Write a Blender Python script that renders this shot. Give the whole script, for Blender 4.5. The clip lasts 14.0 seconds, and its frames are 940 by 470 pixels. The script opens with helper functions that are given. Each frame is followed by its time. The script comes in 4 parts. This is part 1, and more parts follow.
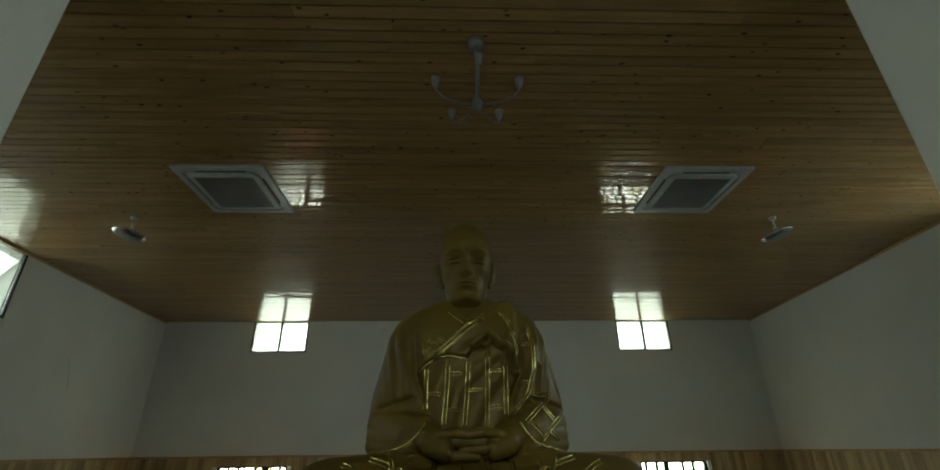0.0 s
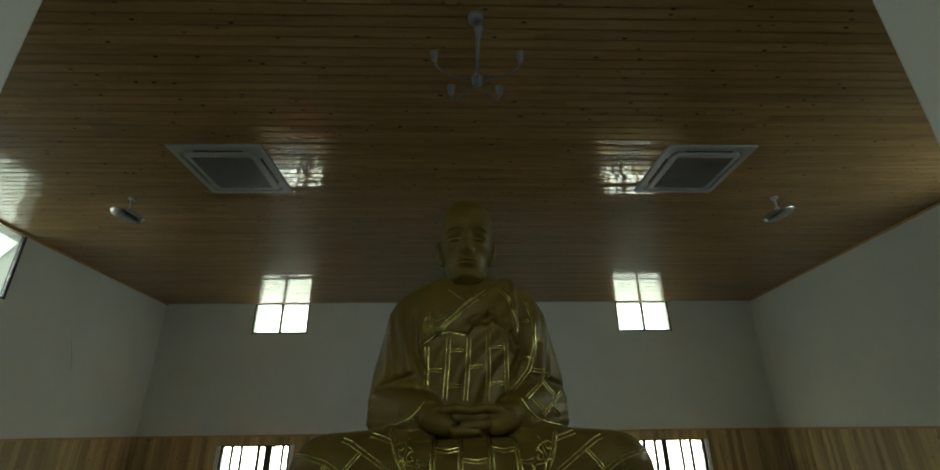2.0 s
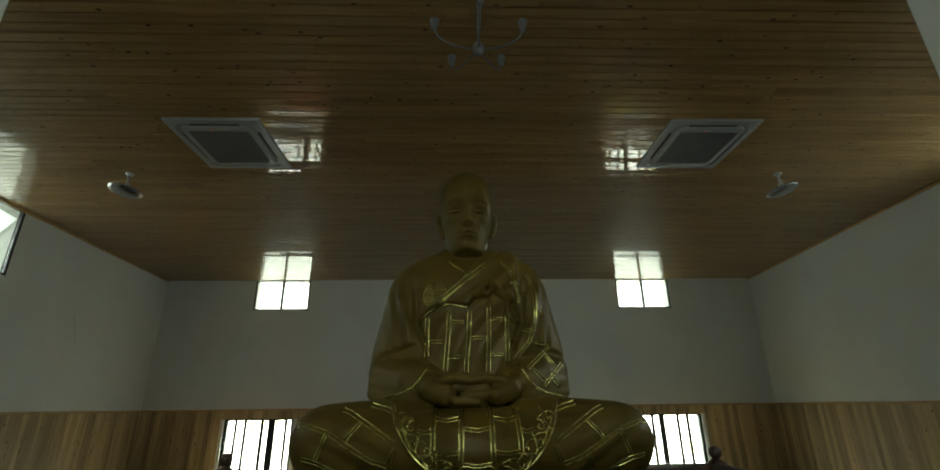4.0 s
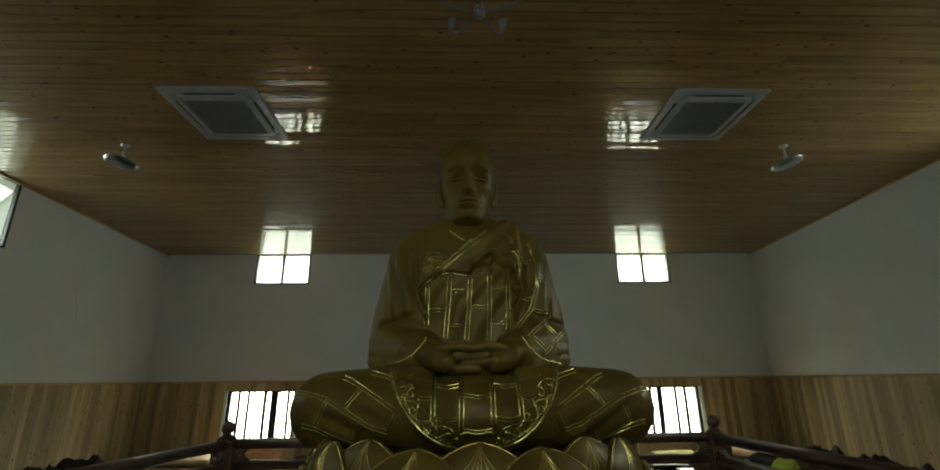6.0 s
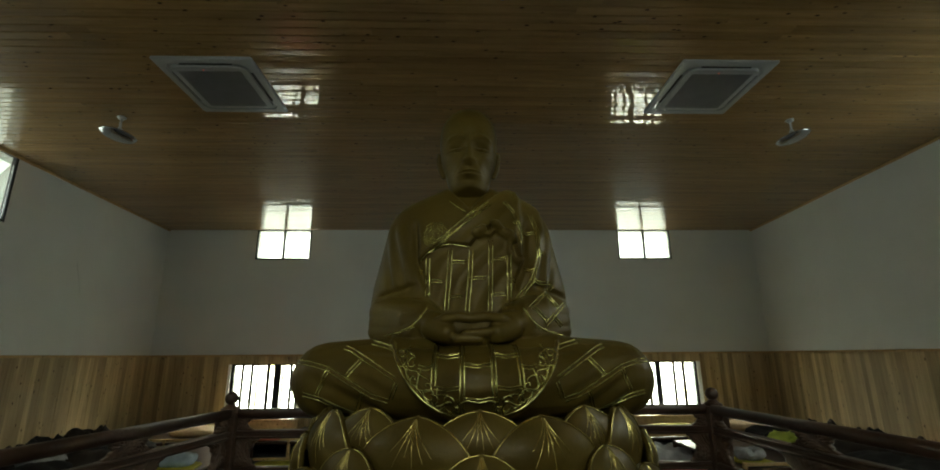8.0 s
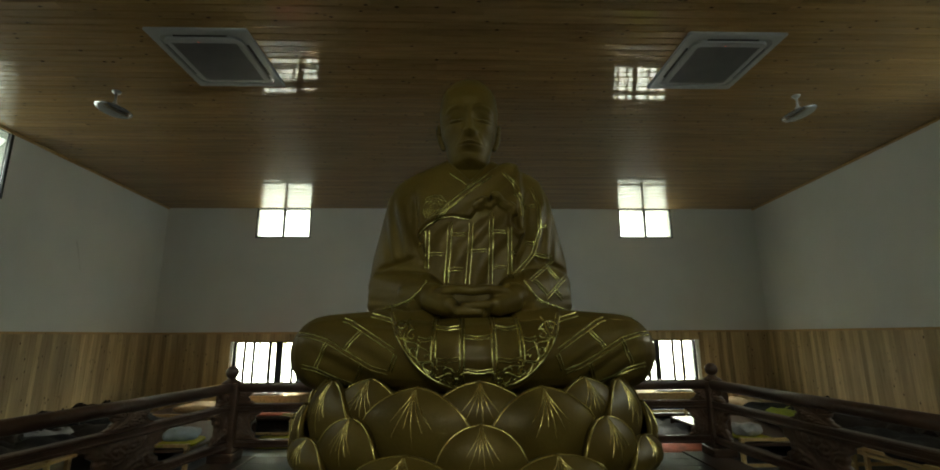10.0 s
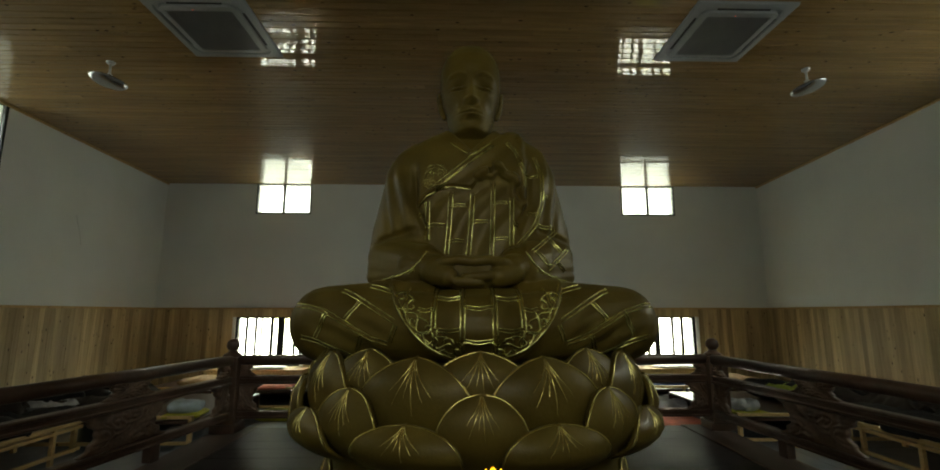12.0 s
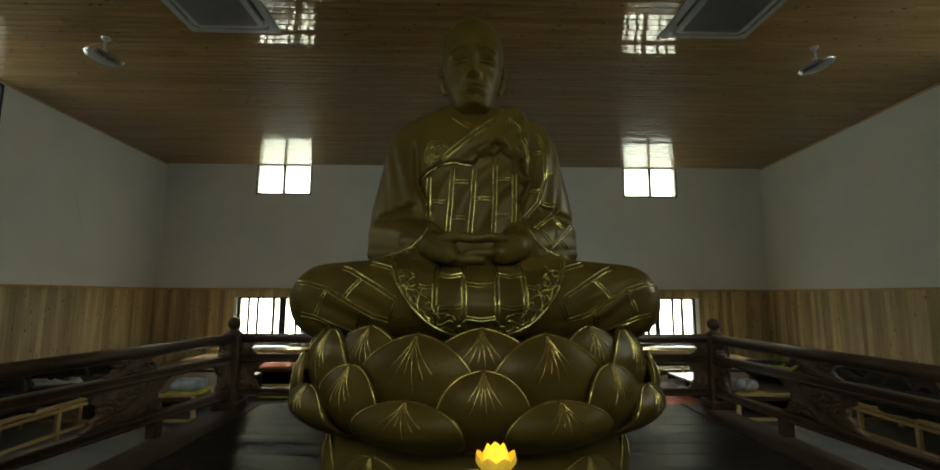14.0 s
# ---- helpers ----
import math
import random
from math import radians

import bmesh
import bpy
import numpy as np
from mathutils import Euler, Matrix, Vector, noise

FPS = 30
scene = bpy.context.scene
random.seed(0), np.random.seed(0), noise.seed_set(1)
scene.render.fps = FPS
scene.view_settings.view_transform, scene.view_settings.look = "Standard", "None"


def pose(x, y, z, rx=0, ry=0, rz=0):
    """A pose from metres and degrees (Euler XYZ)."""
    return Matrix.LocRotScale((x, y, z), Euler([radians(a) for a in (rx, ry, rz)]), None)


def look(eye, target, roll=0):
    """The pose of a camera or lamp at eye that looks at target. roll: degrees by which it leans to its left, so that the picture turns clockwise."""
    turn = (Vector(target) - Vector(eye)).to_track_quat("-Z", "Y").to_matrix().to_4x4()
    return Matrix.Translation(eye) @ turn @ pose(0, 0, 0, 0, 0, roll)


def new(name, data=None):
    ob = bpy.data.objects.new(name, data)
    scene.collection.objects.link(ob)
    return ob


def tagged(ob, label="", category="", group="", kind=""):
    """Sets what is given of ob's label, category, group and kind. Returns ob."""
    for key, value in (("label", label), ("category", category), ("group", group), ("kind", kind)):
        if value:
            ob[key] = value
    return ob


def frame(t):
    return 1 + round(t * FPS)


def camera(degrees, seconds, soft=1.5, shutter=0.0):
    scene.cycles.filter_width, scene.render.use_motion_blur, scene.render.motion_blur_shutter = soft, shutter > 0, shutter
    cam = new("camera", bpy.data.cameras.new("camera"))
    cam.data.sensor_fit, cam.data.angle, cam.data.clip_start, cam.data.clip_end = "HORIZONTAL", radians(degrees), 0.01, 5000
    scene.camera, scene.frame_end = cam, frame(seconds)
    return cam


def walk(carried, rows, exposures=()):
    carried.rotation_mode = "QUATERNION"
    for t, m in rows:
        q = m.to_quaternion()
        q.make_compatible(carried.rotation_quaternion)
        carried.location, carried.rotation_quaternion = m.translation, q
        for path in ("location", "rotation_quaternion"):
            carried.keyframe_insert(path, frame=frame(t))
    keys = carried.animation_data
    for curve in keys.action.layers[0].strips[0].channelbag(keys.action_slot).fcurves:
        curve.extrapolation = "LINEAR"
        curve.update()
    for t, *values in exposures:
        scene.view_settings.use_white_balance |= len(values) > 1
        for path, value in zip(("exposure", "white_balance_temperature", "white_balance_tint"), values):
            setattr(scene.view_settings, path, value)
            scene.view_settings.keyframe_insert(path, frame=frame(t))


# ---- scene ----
cam = camera(89.8, 14.0, soft=1.8)
PATH = [
    (0, (-0.526, -0.579, 0.944), (-0.464, 1.238, 1.776), -0.7),
    (0.5, (-0.527, -0.58, 0.94), (-0.464, 1.245, 1.757), -0.8),
    (1, (-0.525, -0.569, 0.932), (-0.463, 1.262, 1.734), -0.8),
    (1.5, (-0.525, -0.561, 0.931), (-0.462, 1.278, 1.715), -0.8),
    (2, (-0.527, -0.544, 0.926), (-0.465, 1.302, 1.692), -0.8),
    (2.5, (-0.528, -0.538, 0.923), (-0.465, 1.316, 1.67), -0.8),
    (3, (-0.528, -0.527, 0.915), (-0.466, 1.335, 1.642), -0.8),
    (5.5, (-0.528, -0.466, 0.887), (-0.469, 1.437, 1.499), -0.6),
    (6, (-0.528, -0.451, 0.879), (-0.469, 1.46, 1.467), -0.6),
    (6.5, (-0.527, -0.439, 0.875), (-0.468, 1.479, 1.438), -0.5),
    (7, (-0.526, -0.43, 0.869), (-0.469, 1.495, 1.408), -0.5),
    (7.5, (-0.526, -0.42, 0.863), (-0.47, 1.511, 1.381), -0.4),
    (8, (-0.528, -0.417, 0.858), (-0.473, 1.52, 1.353), -0.4),
    (10.5, (-0.525, -0.363, 0.825), (-0.474, 1.597, 1.216), -0.2),
    (11, (-0.525, -0.351, 0.82), (-0.475, 1.614, 1.187), -0.1),
    (11.5, (-0.524, -0.341, 0.812), (-0.475, 1.628, 1.159), -0.1),
    (12, (-0.524, -0.331, 0.805), (-0.476, 1.642, 1.129), -0.0),
    (12.5, (-0.527, -0.326, 0.802), (-0.479, 1.65, 1.106), 0.1),
    (13, (-0.528, -0.314, 0.796), (-0.481, 1.665, 1.081), 0.1),
    (13.5, (-0.528, -0.306, 0.793), (-0.482, 1.676, 1.06), 0.2),
    (14, (-0.527, -0.299, 0.787), (-0.482, 1.685, 1.037), 0.2),
]
walk(cam, [(t, look(eye, target, roll)) for t, eye, target, roll in PATH], [(0, 0.1, 7250, -8), (14, 0.24, 7850, -2)])


# ---- world, sun, large lights ----
CEIL = 3.57
FLOOR = -0.85
XW, XE, YN, YS = -6.83, 6.13, 9.75, -3.2      # inner faces of the hall's walls, at the back corners
# the side walls close in a little towards the front
TURN_W = Matrix.Translation((XW, YN, 0)) @ pose(0, 0, 0, 0, 0, 3.4) @ Matrix.Translation((-XW, -YN, 0))
TURN_E = Matrix.Translation((XE, YN, 0)) @ pose(0, 0, 0, 0, 0, -4.7) @ Matrix.Translation((-XE, -YN, 0))
PX0, PX1, PY0, PY1 = -2.17, 1.32, 0.90, 3.22    # raised platform

world = bpy.data.worlds.new("world")
scene.world = world
world.use_nodes = True
wn = world.node_tree.nodes
sky = wn.new("ShaderNodeTexSky")
sky.sky_type, sky.sun_disc = "NISHITA", False
sky.sun_elevation, sky.sun_rotation = radians(40), radians(200)
world.node_tree.links.new(sky.outputs[0], wn["Background"].inputs[0])
wn["Background"].inputs[1].default_value = 0.12

sun = new("sun", bpy.data.lights.new("sun", "SUN"))
sun.data.energy, sun.data.angle, sun.data.color = 0.8, radians(15), (1, 0.97, 0.92)
sun.matrix_world = look((0, 0, 0), (0.3, 0.8, -0.75))


def window_light(name, at, aim, w, h, watts, color=(0.93, 0.98, 1.0), turn=None):
    lamp = new(name, bpy.data.lights.new(name, "AREA"))
    lamp.data.shape, lamp.data.size, lamp.data.size_y = "RECTANGLE", w, h
    lamp.data.energy, lamp.data.color = watts, color
    lamp.matrix_world = turn @ look(at, aim) if turn else look(at, aim)
    return lamp


# ---- materials ----
def mat(name, base, rough=0.5, metal=0.0, var=0.15, scale=6.0, bump=0.1, bscale=60.0, coat=0.0, dark=None, spread=0.0, stretch=None):
    """A procedural surface: two scales of colour variation, fine relief, and a difference from piece to piece."""
    m = bpy.data.materials.new(name)
    m.use_nodes = True
    n, l = m.node_tree.nodes, m.node_tree.links
    p = n["Principled BSDF"]
    p.inputs["Metallic"].default_value = metal
    p.inputs["Coat Weight"].default_value = coat
    p.inputs["Coat Roughness"].default_value = 0.035
    co = n.new("ShaderNodeTexCoord")
    src = co.outputs["Object"]
    if stretch:
        mp = n.new("ShaderNodeMapping")
        mp.inputs["Scale"].default_value = stretch
        l.new(src, mp.inputs[0])
        src = mp.outputs[0]
    if spread:
        info = n.new("ShaderNodeObjectInfo")
        geo = n.new("ShaderNodeNewGeometry")
        both = n.new("ShaderNodeMath")
        both.operation = "ADD"
        l.new(info.outputs["Random"], both.inputs[0])
        l.new(geo.outputs["Random Per Island"], both.inputs[1])
        far = n.new("ShaderNodeMath")
        far.operation = "MULTIPLY"
        far.inputs[1].default_value = 57.0
        l.new(both.outputs[0], far.inputs[0])
        shift = n.new("ShaderNodeVectorMath")
        l.new(src, shift.inputs[0])
        l.new(far.outputs[0], shift.inputs[1])
        shift.name = "shifted"
        src = shift.outputs[0]
    big, small = n.new("ShaderNodeTexNoise"), n.new("ShaderNodeTexNoise")
    big.inputs["Scale"].default_value, small.inputs["Scale"].default_value = scale, bscale
    big.inputs["Detail"].default_value, small.inputs["Detail"].default_value = 6, 5
    l.new(src, big.inputs[0])
    l.new(src, small.inputs[0])
    mix = n.new("ShaderNodeMix")
    mix.data_type = "RGBA"
    lo = dark or tuple(c * (1 - 2 * var) for c in base)
    mix.inputs[6].default_value = (*lo, 1)
    mix.inputs[7].default_value = (*[min(1, c * (1 + var)) for c in base], 1)
    add = n.new("ShaderNodeMath")
    add.operation = "MULTIPLY_ADD"
    l.new(small.outputs[0], add.inputs[0])
    add.inputs[1].default_value = 0.4
    sub = n.new("ShaderNodeMath")
    sub.operation = "MULTIPLY_ADD"
    l.new(big.outputs[0], sub.inputs[0])
    sub.inputs[1].default_value, sub.inputs[2].default_value = 1.6, -0.5
    l.new(sub.outputs[0], add.inputs[2])
    l.new(add.outputs[0], mix.inputs[0])
    colour = mix.outputs[2]
    if spread:
        fr = n.new("ShaderNodeMath")
        fr.operation = "FRACT"
        l.new(both.outputs[0], fr.inputs[0])
        rng = n.new("ShaderNodeMapRange")
        rng.inputs[3].default_value, rng.inputs[4].default_value = 1 - spread, 1 + spread
        l.new(fr.outputs[0], rng.inputs[0])
        hsv = n.new("ShaderNodeHueSaturation")
        l.new(rng.outputs[0], hsv.inputs["Value"])
        l.new(colour, hsv.inputs["Color"])
        colour = hsv.outputs[0]
    l.new(colour, p.inputs["Base Color"])
    rr = n.new("ShaderNodeMapRange")
    rr.inputs[3].default_value, rr.inputs[4].default_value = max(0.02, rough * 0.8), min(1, rough * 1.25)
    l.new(big.outputs[0], rr.inputs[0])
    l.new(rr.outputs[0], p.inputs["Roughness"])
    if bump:
        b = n.new("ShaderNodeBump")
        b.inputs["Strength"].default_value = bump
        b.inputs["Distance"].default_value = 0.01
        l.new(small.outputs[0], b.inputs["Height"])
        l.new(b.outputs[0], p.inputs["Normal"])
    return m


def pine(name, base, dark, rough, along, coat, spread=0.22):
    """Knotty pine boards: long grain, dark knots, a difference from board to board."""
    st = [14.0, 14.0, 14.0]
    st["xyz".index(along)] = 0.9
    m = mat(name, base, rough, 0, 0.2, 1.6, 0.05, 9.0, coat, dark, spread, st)
    n, l = m.node_tree.nodes, m.node_tree.links
    p = n["Principled BSDF"]
    p.inputs["Specular IOR Level"].default_value = 0.06 if coat > .5 else 0.15
    knots = n.new("ShaderNodeTexVoronoi")
    mp = n.new("ShaderNodeMapping")
    s = [11.0, 11.0, 11.0]
    s["xyz".index(along)] = 5.5
    mp.inputs["Scale"].default_value = s
    co = [x for x in n if x.bl_idname == "ShaderNodeTexCoord"][0]
    l.new(co.outputs["Object"], mp.inputs[0])
    moved = n.new("ShaderNodeVectorMath")
    l.new(mp.outputs[0], moved.inputs[0])
    l.new([x for x in n if x.name == "shifted"][0].inputs[1].links[0].from_socket, moved.inputs[1])
    l.new(moved.outputs[0], knots.inputs["Vector"])
    knots.inputs["Scale"].default_value = 1.0
    ramp = n.new("ShaderNodeMapRange")
    ramp.inputs[1].default_value, ramp.inputs[2].default_value = 0.065, 0.145
    l.new(knots.outputs["Distance"], ramp.inputs[0])
    mix = n.new("ShaderNodeMix")
    mix.data_type = "RGBA"
    was = p.inputs["Base Color"].links[0].from_socket
    mix.inputs[6].default_value = (0.05, 0.025, 0.012, 1)
    l.new(ramp.outputs[0], mix.inputs[0])
    l.new(was, mix.inputs[7])
    l.new(mix.outputs[2], p.inputs["Base Color"])
    return m


def glow(name, color, strength):
    m = bpy.data.materials.new(name)
    m.use_nodes = True
    p = m.node_tree.nodes["Principled BSDF"]
    p.inputs["Base Color"].default_value = (*color, 1)
    p.inputs["Emission Color"].default_value = (*color, 1)
    p.inputs["Emission Strength"].default_value = strength
    return m


PLASTER = mat("painted plaster", (0.725, 0.738, 0.715), 0.75, 0, 0.04, 1.2, 0.12, 40)
CEILING_PINE = pine("varnished ceiling pine", (0.33, 0.205, 0.086), (0.22, 0.135, 0.052), 0.36, "x", 0.85, 0.13)
WALL_PINE = pine("wainscot pine", (0.50, 0.375, 0.205), (0.30, 0.21, 0.105), 0.5, "z", 0.0, 0.30)
TRIM_PINE = pine("pine trim", (0.50, 0.33, 0.15), (0.40, 0.25, 0.1), 0.35, "x", 0.2, 0.1)
BED_PINE = pine("bed pine", (0.58, 0.42, 0.21), (0.45, 0.30, 0.14), 0.4, "y", 0.1, 0.1)
DARK_WOOD = mat("dark red lacquered wood", (0.070, 0.036, 0.022), 0.36, 0, 0.3, 5, 0.25, 45, 0.25)
DECK = mat("worn dark deck boards", (0.020, 0.0165, 0.018), 0.45, 0, 0.45, 3, 0.15, 30, 0.0, None, 0.2, (0.6, 6, 6))
EDGE_WOOD = mat("worn reddish edge wood", (0.075, 0.043, 0.030), 0.5, 0, 0.4, 4, 0.2, 40, 0.0, None, 0.0, (5, .8, 5))
DECK.node_tree.nodes["Principled BSDF"].inputs["Specular IOR Level"].default_value = 0.2
TILE = mat("grey floor tile", (0.38, 0.40, 0.43), 0.16, 0, 0.08, 3, 0.03, 40, 0.2, None, 0.06)
# dark slab left bare in front, unseen, to cut light bouncing upwards
DARK_SLAB = mat("dark slab against bounce light", (0.13, 0.125, 0.12), 0.8, 0, 0.15, 2, 0.1, 30)
CREAM = mat("cream paint", (0.7, 0.62, 0.42), 0.5, 0, 0.05, 5, 0.03, 60)
FRAME = mat("dark aluminium", (0.035, 0.037, 0.042), 0.4, 0.6, 0.1, 5, 0.04, 60)
WHITE_PLASTIC = mat("white plastic", (0.34, 0.35, 0.37), 0.4, 0, 0.04, 4, 0.02, 60)
GREY_PLASTIC = mat("grey plastic", (0.20, 0.205, 0.215), 0.5, 0, 0.1, 6, 0.2, 120)
DARK_PLASTIC = mat("dark plastic", (0.04, 0.04, 0.045), 0.5, 0, 0.1, 6, 0.05, 90)
BRONZE = mat("lacquered bronze", (0.122, 0.084, 0.0165), 0.44, 0.07, 0.2, 3.5, 0.13, 75, 0.05)
BRONZE.node_tree.nodes["Principled BSDF"].inputs["Specular IOR Level"].default_value = 0.2
# dark patches in the colour break the worn gold into painted glints
GOLD = mat("gold line with painted glints", (1.0, 0.87, 0.33), 0.22, 0.95, 0.1, 26, 0.06, 90, 0.0, (0.09, 0.065, 0.018))
RIB = mat("worn gilt rib", (0.66, 0.53, 0.18), 0.19, 0.85, 0.2, 9, 0.05, 70)
STEEL = mat("brushed steel", (0.5, 0.5, 0.5), 0.3, 0.9, 0.08, 8, 0.05, 80)
DULL = mat("dull white paint", (0.15, 0.15, 0.16), 0.5, 0, 0.05, 5, 0.02, 50)
SATIN = mat("satin grey metal", (0.42, 0.43, 0.45), 0.24, 0.85, 0.06, 5, 0.02, 50)
GLASS = bpy.data.materials.new("window glass")
GLASS.use_nodes = True
gp = GLASS.node_tree.nodes["Principled BSDF"]
gp.inputs["Transmission Weight"].default_value, gp.inputs["Roughness"].default_value, gp.inputs["IOR"].default_value = 1.0, 0.02, 1.45
gp.inputs["Base Color"].default_value = (0.93, 0.97, 0.95, 1)
GROUND = mat("pale paving", (0.35, 0.34, 0.31), 0.8, 0, 0.15, 0.5, 0.1, 8)


# ---- building tools ----
def part(name, bm, material, parent=None, label="", at=None, smooth=False):
    me = bm
    if isinstance(bm, bmesh.types.BMesh):
        me = bpy.data.meshes.new(name)
        bm.normal_update()
        bm.to_mesh(me)
        bm.free()
    if smooth:
        me.polygons.foreach_set("use_smooth", [True] * len(me.polygons))
    if not me.materials:
        me.materials.append(material)
    ob = new(name, me)
    if parent:
        ob.parent = parent
    if at is not None:
        ob.matrix_basis = at
    if label:
        ob["label"] = label
    return ob


def box(x0, x1, y0, y1, z0, z1, bevel=0.0, bm=None):
    own = bmesh.new()
    bmesh.ops.create_cube(own, size=1)
    for v in own.verts:
        v.co = Vector(((x0 + x1) / 2 + v.co.x * (x1 - x0), (y0 + y1) / 2 + v.co.y * (y1 - y0), (z0 + z1) / 2 + v.co.z * (z1 - z0)))
    if bevel:
        bmesh.ops.bevel(own, geom=own.edges[:], offset=bevel, segments=2, profile=0.6, affect="EDGES")
    if bm is None:
        return own
    join(bm, own)
    return bm


def join(bm, other):
    me = bpy.data.meshes.new("tmp")
    other.to_mesh(me)
    other.free()
    bm.from_mesh(me)
    bpy.data.meshes.remove(me)
    return bm


def lathe(profile, steps=24, bm=None, at=None):
    """A turned body from (radius, height) pairs."""
    bm = bm or bmesh.new()
    rings = []
    for r, z in profile:
        ring = []
        for k in range(steps):
            a = 2 * math.pi * k / steps
            co = Vector((max(r, 1e-4) * math.cos(a), max(r, 1e-4) * math.sin(a), z))
            ring.append(bm.verts.new(at @ co if at else co))
        rings.append(ring)
    for a, b in zip(rings, rings[1:]):
        for k in range(steps):
            bm.faces.new((a[k], a[(k + 1) % steps], b[(k + 1) % steps], b[k]))
    bm.faces.new(rings[0][::-1])
    bm.faces.new(rings[-1])
    return bm


def tube(points, radius, steps=10, bm=None, flat=1.0):
    """A round rod along points; radius is a number or a function of 0..1; flat squeezes it upright."""
    bm = bm or bmesh.new()
    pts = [Vector(p) for p in points]
    rings = []
    for i, p in enumerate(pts):
        d = (pts[min(i + 1, len(pts) - 1)] - pts[max(i - 1, 0)]).normalized()
        ref = Vector((0, 0, 1)) if abs(d.z) < 0.9 else Vector((0, 1, 0))
        u = d.cross(ref).normalized()
        w = u.cross(d)
        r = radius(i / (len(pts) - 1)) if callable(radius) else radius
        rings.append([bm.verts.new(p + (u * math.cos(a) + w * math.sin(a) * flat) * r) for a in (2 * math.pi * k / steps for k in range(steps))])
    for a, b in zip(rings, rings[1:]):
        for k in range(steps):
            bm.faces.new((a[k], a[(k + 1) % steps], b[(k + 1) % steps], b[k]))
    bm.faces.new(rings[0][::-1])
    bm.faces.new(rings[-1])
    return bm


def empty(name, label, category, at=None, group=""):
    ob = new(name)
    if at is not None:
        ob.matrix_basis = at
    return tagged(ob, label, category, group)


def grid_mesh(name, f, nu, nv, close_u=False):
    """A sheet from a function of u, v in 0..1."""
    verts = [f(i / (nu if close_u else nu - 1), j / (nv - 1)) for j in range(nv) for i in range(nu)]
    faces = []
    for j in range(nv - 1):
        for i in range(nu if close_u else nu - 1):
            a, b = j * nu + i, j * nu + (i + 1) % nu
            faces.append((a, b, b + nu, a + nu))
    me = bpy.data.meshes.new(name)
    me.from_pydata(verts, [], faces)
    return me


# ---- the hall ----
def holed_wall(name, axis, inner, outer, a0, a1, holes, z0, z1, label, at=None):
    """A wall with openings cut through: holes are (a0, a1, z0, z1) along it."""
    bm = bmesh.new()
    cuts = sorted({a0, a1, *[h[0] for h in holes], *[h[1] for h in holes]})
    for c0, c1 in zip(cuts, cuts[1:]):
        mid = (c0 + c1) / 2
        spans = sorted((h[2], h[3]) for h in holes if h[0] < mid < h[1])
        z = z0
        for s0, s1 in spans + [(z1, z1)]:
            if s0 > z + 1e-4:
                if axis == "x":
                    box(c0, c1, min(inner, outer), max(inner, outer), z, s0, 0, bm)
                else:
                    box(min(inner, outer), max(inner, outer), c0, c1, z, s0, 0, bm)
            z = s1
    bmesh.ops.remove_doubles(bm, verts=bm.verts, dist=1e-4)
    return tagged(part(name, bm, PLASTER, at=at), label, "wall", kind="structure")


T = 0.28
UPZ = (2.905, CEIL - 0.004)
LOZ = (-0.29, 0.712)
UPPER = [(-4.91, -3.73), (3.06, 4.25)]
LOWER = [(-5.16, -3.79), (3.16, 4.53)]
# only the first west window is known; the others are unseen, added for light
SIDE = [(3.5, 5.83), (0.0, 2.4)]
UNSEEN_E = [(1.9, 4.1), (-0.9, 1.4)]
wall_north = holed_wall("wall_north", "x", YN, YN + T, XW - T, XE + T, [(a, b, *UPZ) for a, b in UPPER] + [(a, b, *LOZ) for a, b in LOWER], FLOOR, CEIL, "grey-white painted plaster wall above pine wainscot")
wall_west = holed_wall("wall_west", "y", XW, XW - T, YS, YN, [(a, b, 2.63, UPZ[1]) for a, b in SIDE], FLOOR, CEIL, "grey-white painted plaster side wall with hairline cracks", TURN_W)
wall_east = holed_wall("wall_east", "y", XE, XE + T, YS, YN, [(a, b, 2.63, UPZ[1]) for a, b in UNSEEN_E], FLOOR, CEIL, "grey-white painted plaster side wall", TURN_E)
# unseen opening added in the front wall for light on the statue
SOUTH = [(-2.0, 1.1)]
wall_south = holed_wall("wall_south", "x", YS, YS - T, XW - T, XE + T, [(a, b, 2.45, UPZ[1]) for a, b in SOUTH], FLOOR, CEIL, "plain painted plaster wall, out of view, with an added high window")

# its untiled front part is made dark only to lessen bounced light
floor = tagged(part("floor", box(XW - T, XE + T, YS - T, YN + T, FLOOR - 0.2, FLOOR - 0.012), DARK_SLAB), "grey polished stone tile floor of the hall, with an unseen dark slab in front", "floor", kind="structure")
ground = tagged(part("ground", box(-400, 400, -400, 400, FLOOR - 0.6, FLOOR - 0.3), GROUND), "pale paved ground outside the hall", "ground", kind="structure")
roof = tagged(part("roof_slab", box(XW - 0.9, XE + 0.9, YS - 0.9, YN + 0.9, CEIL + 0.06, CEIL + 0.3), PLASTER), "plain concrete roof slab above the boards", "roof", kind="structure")


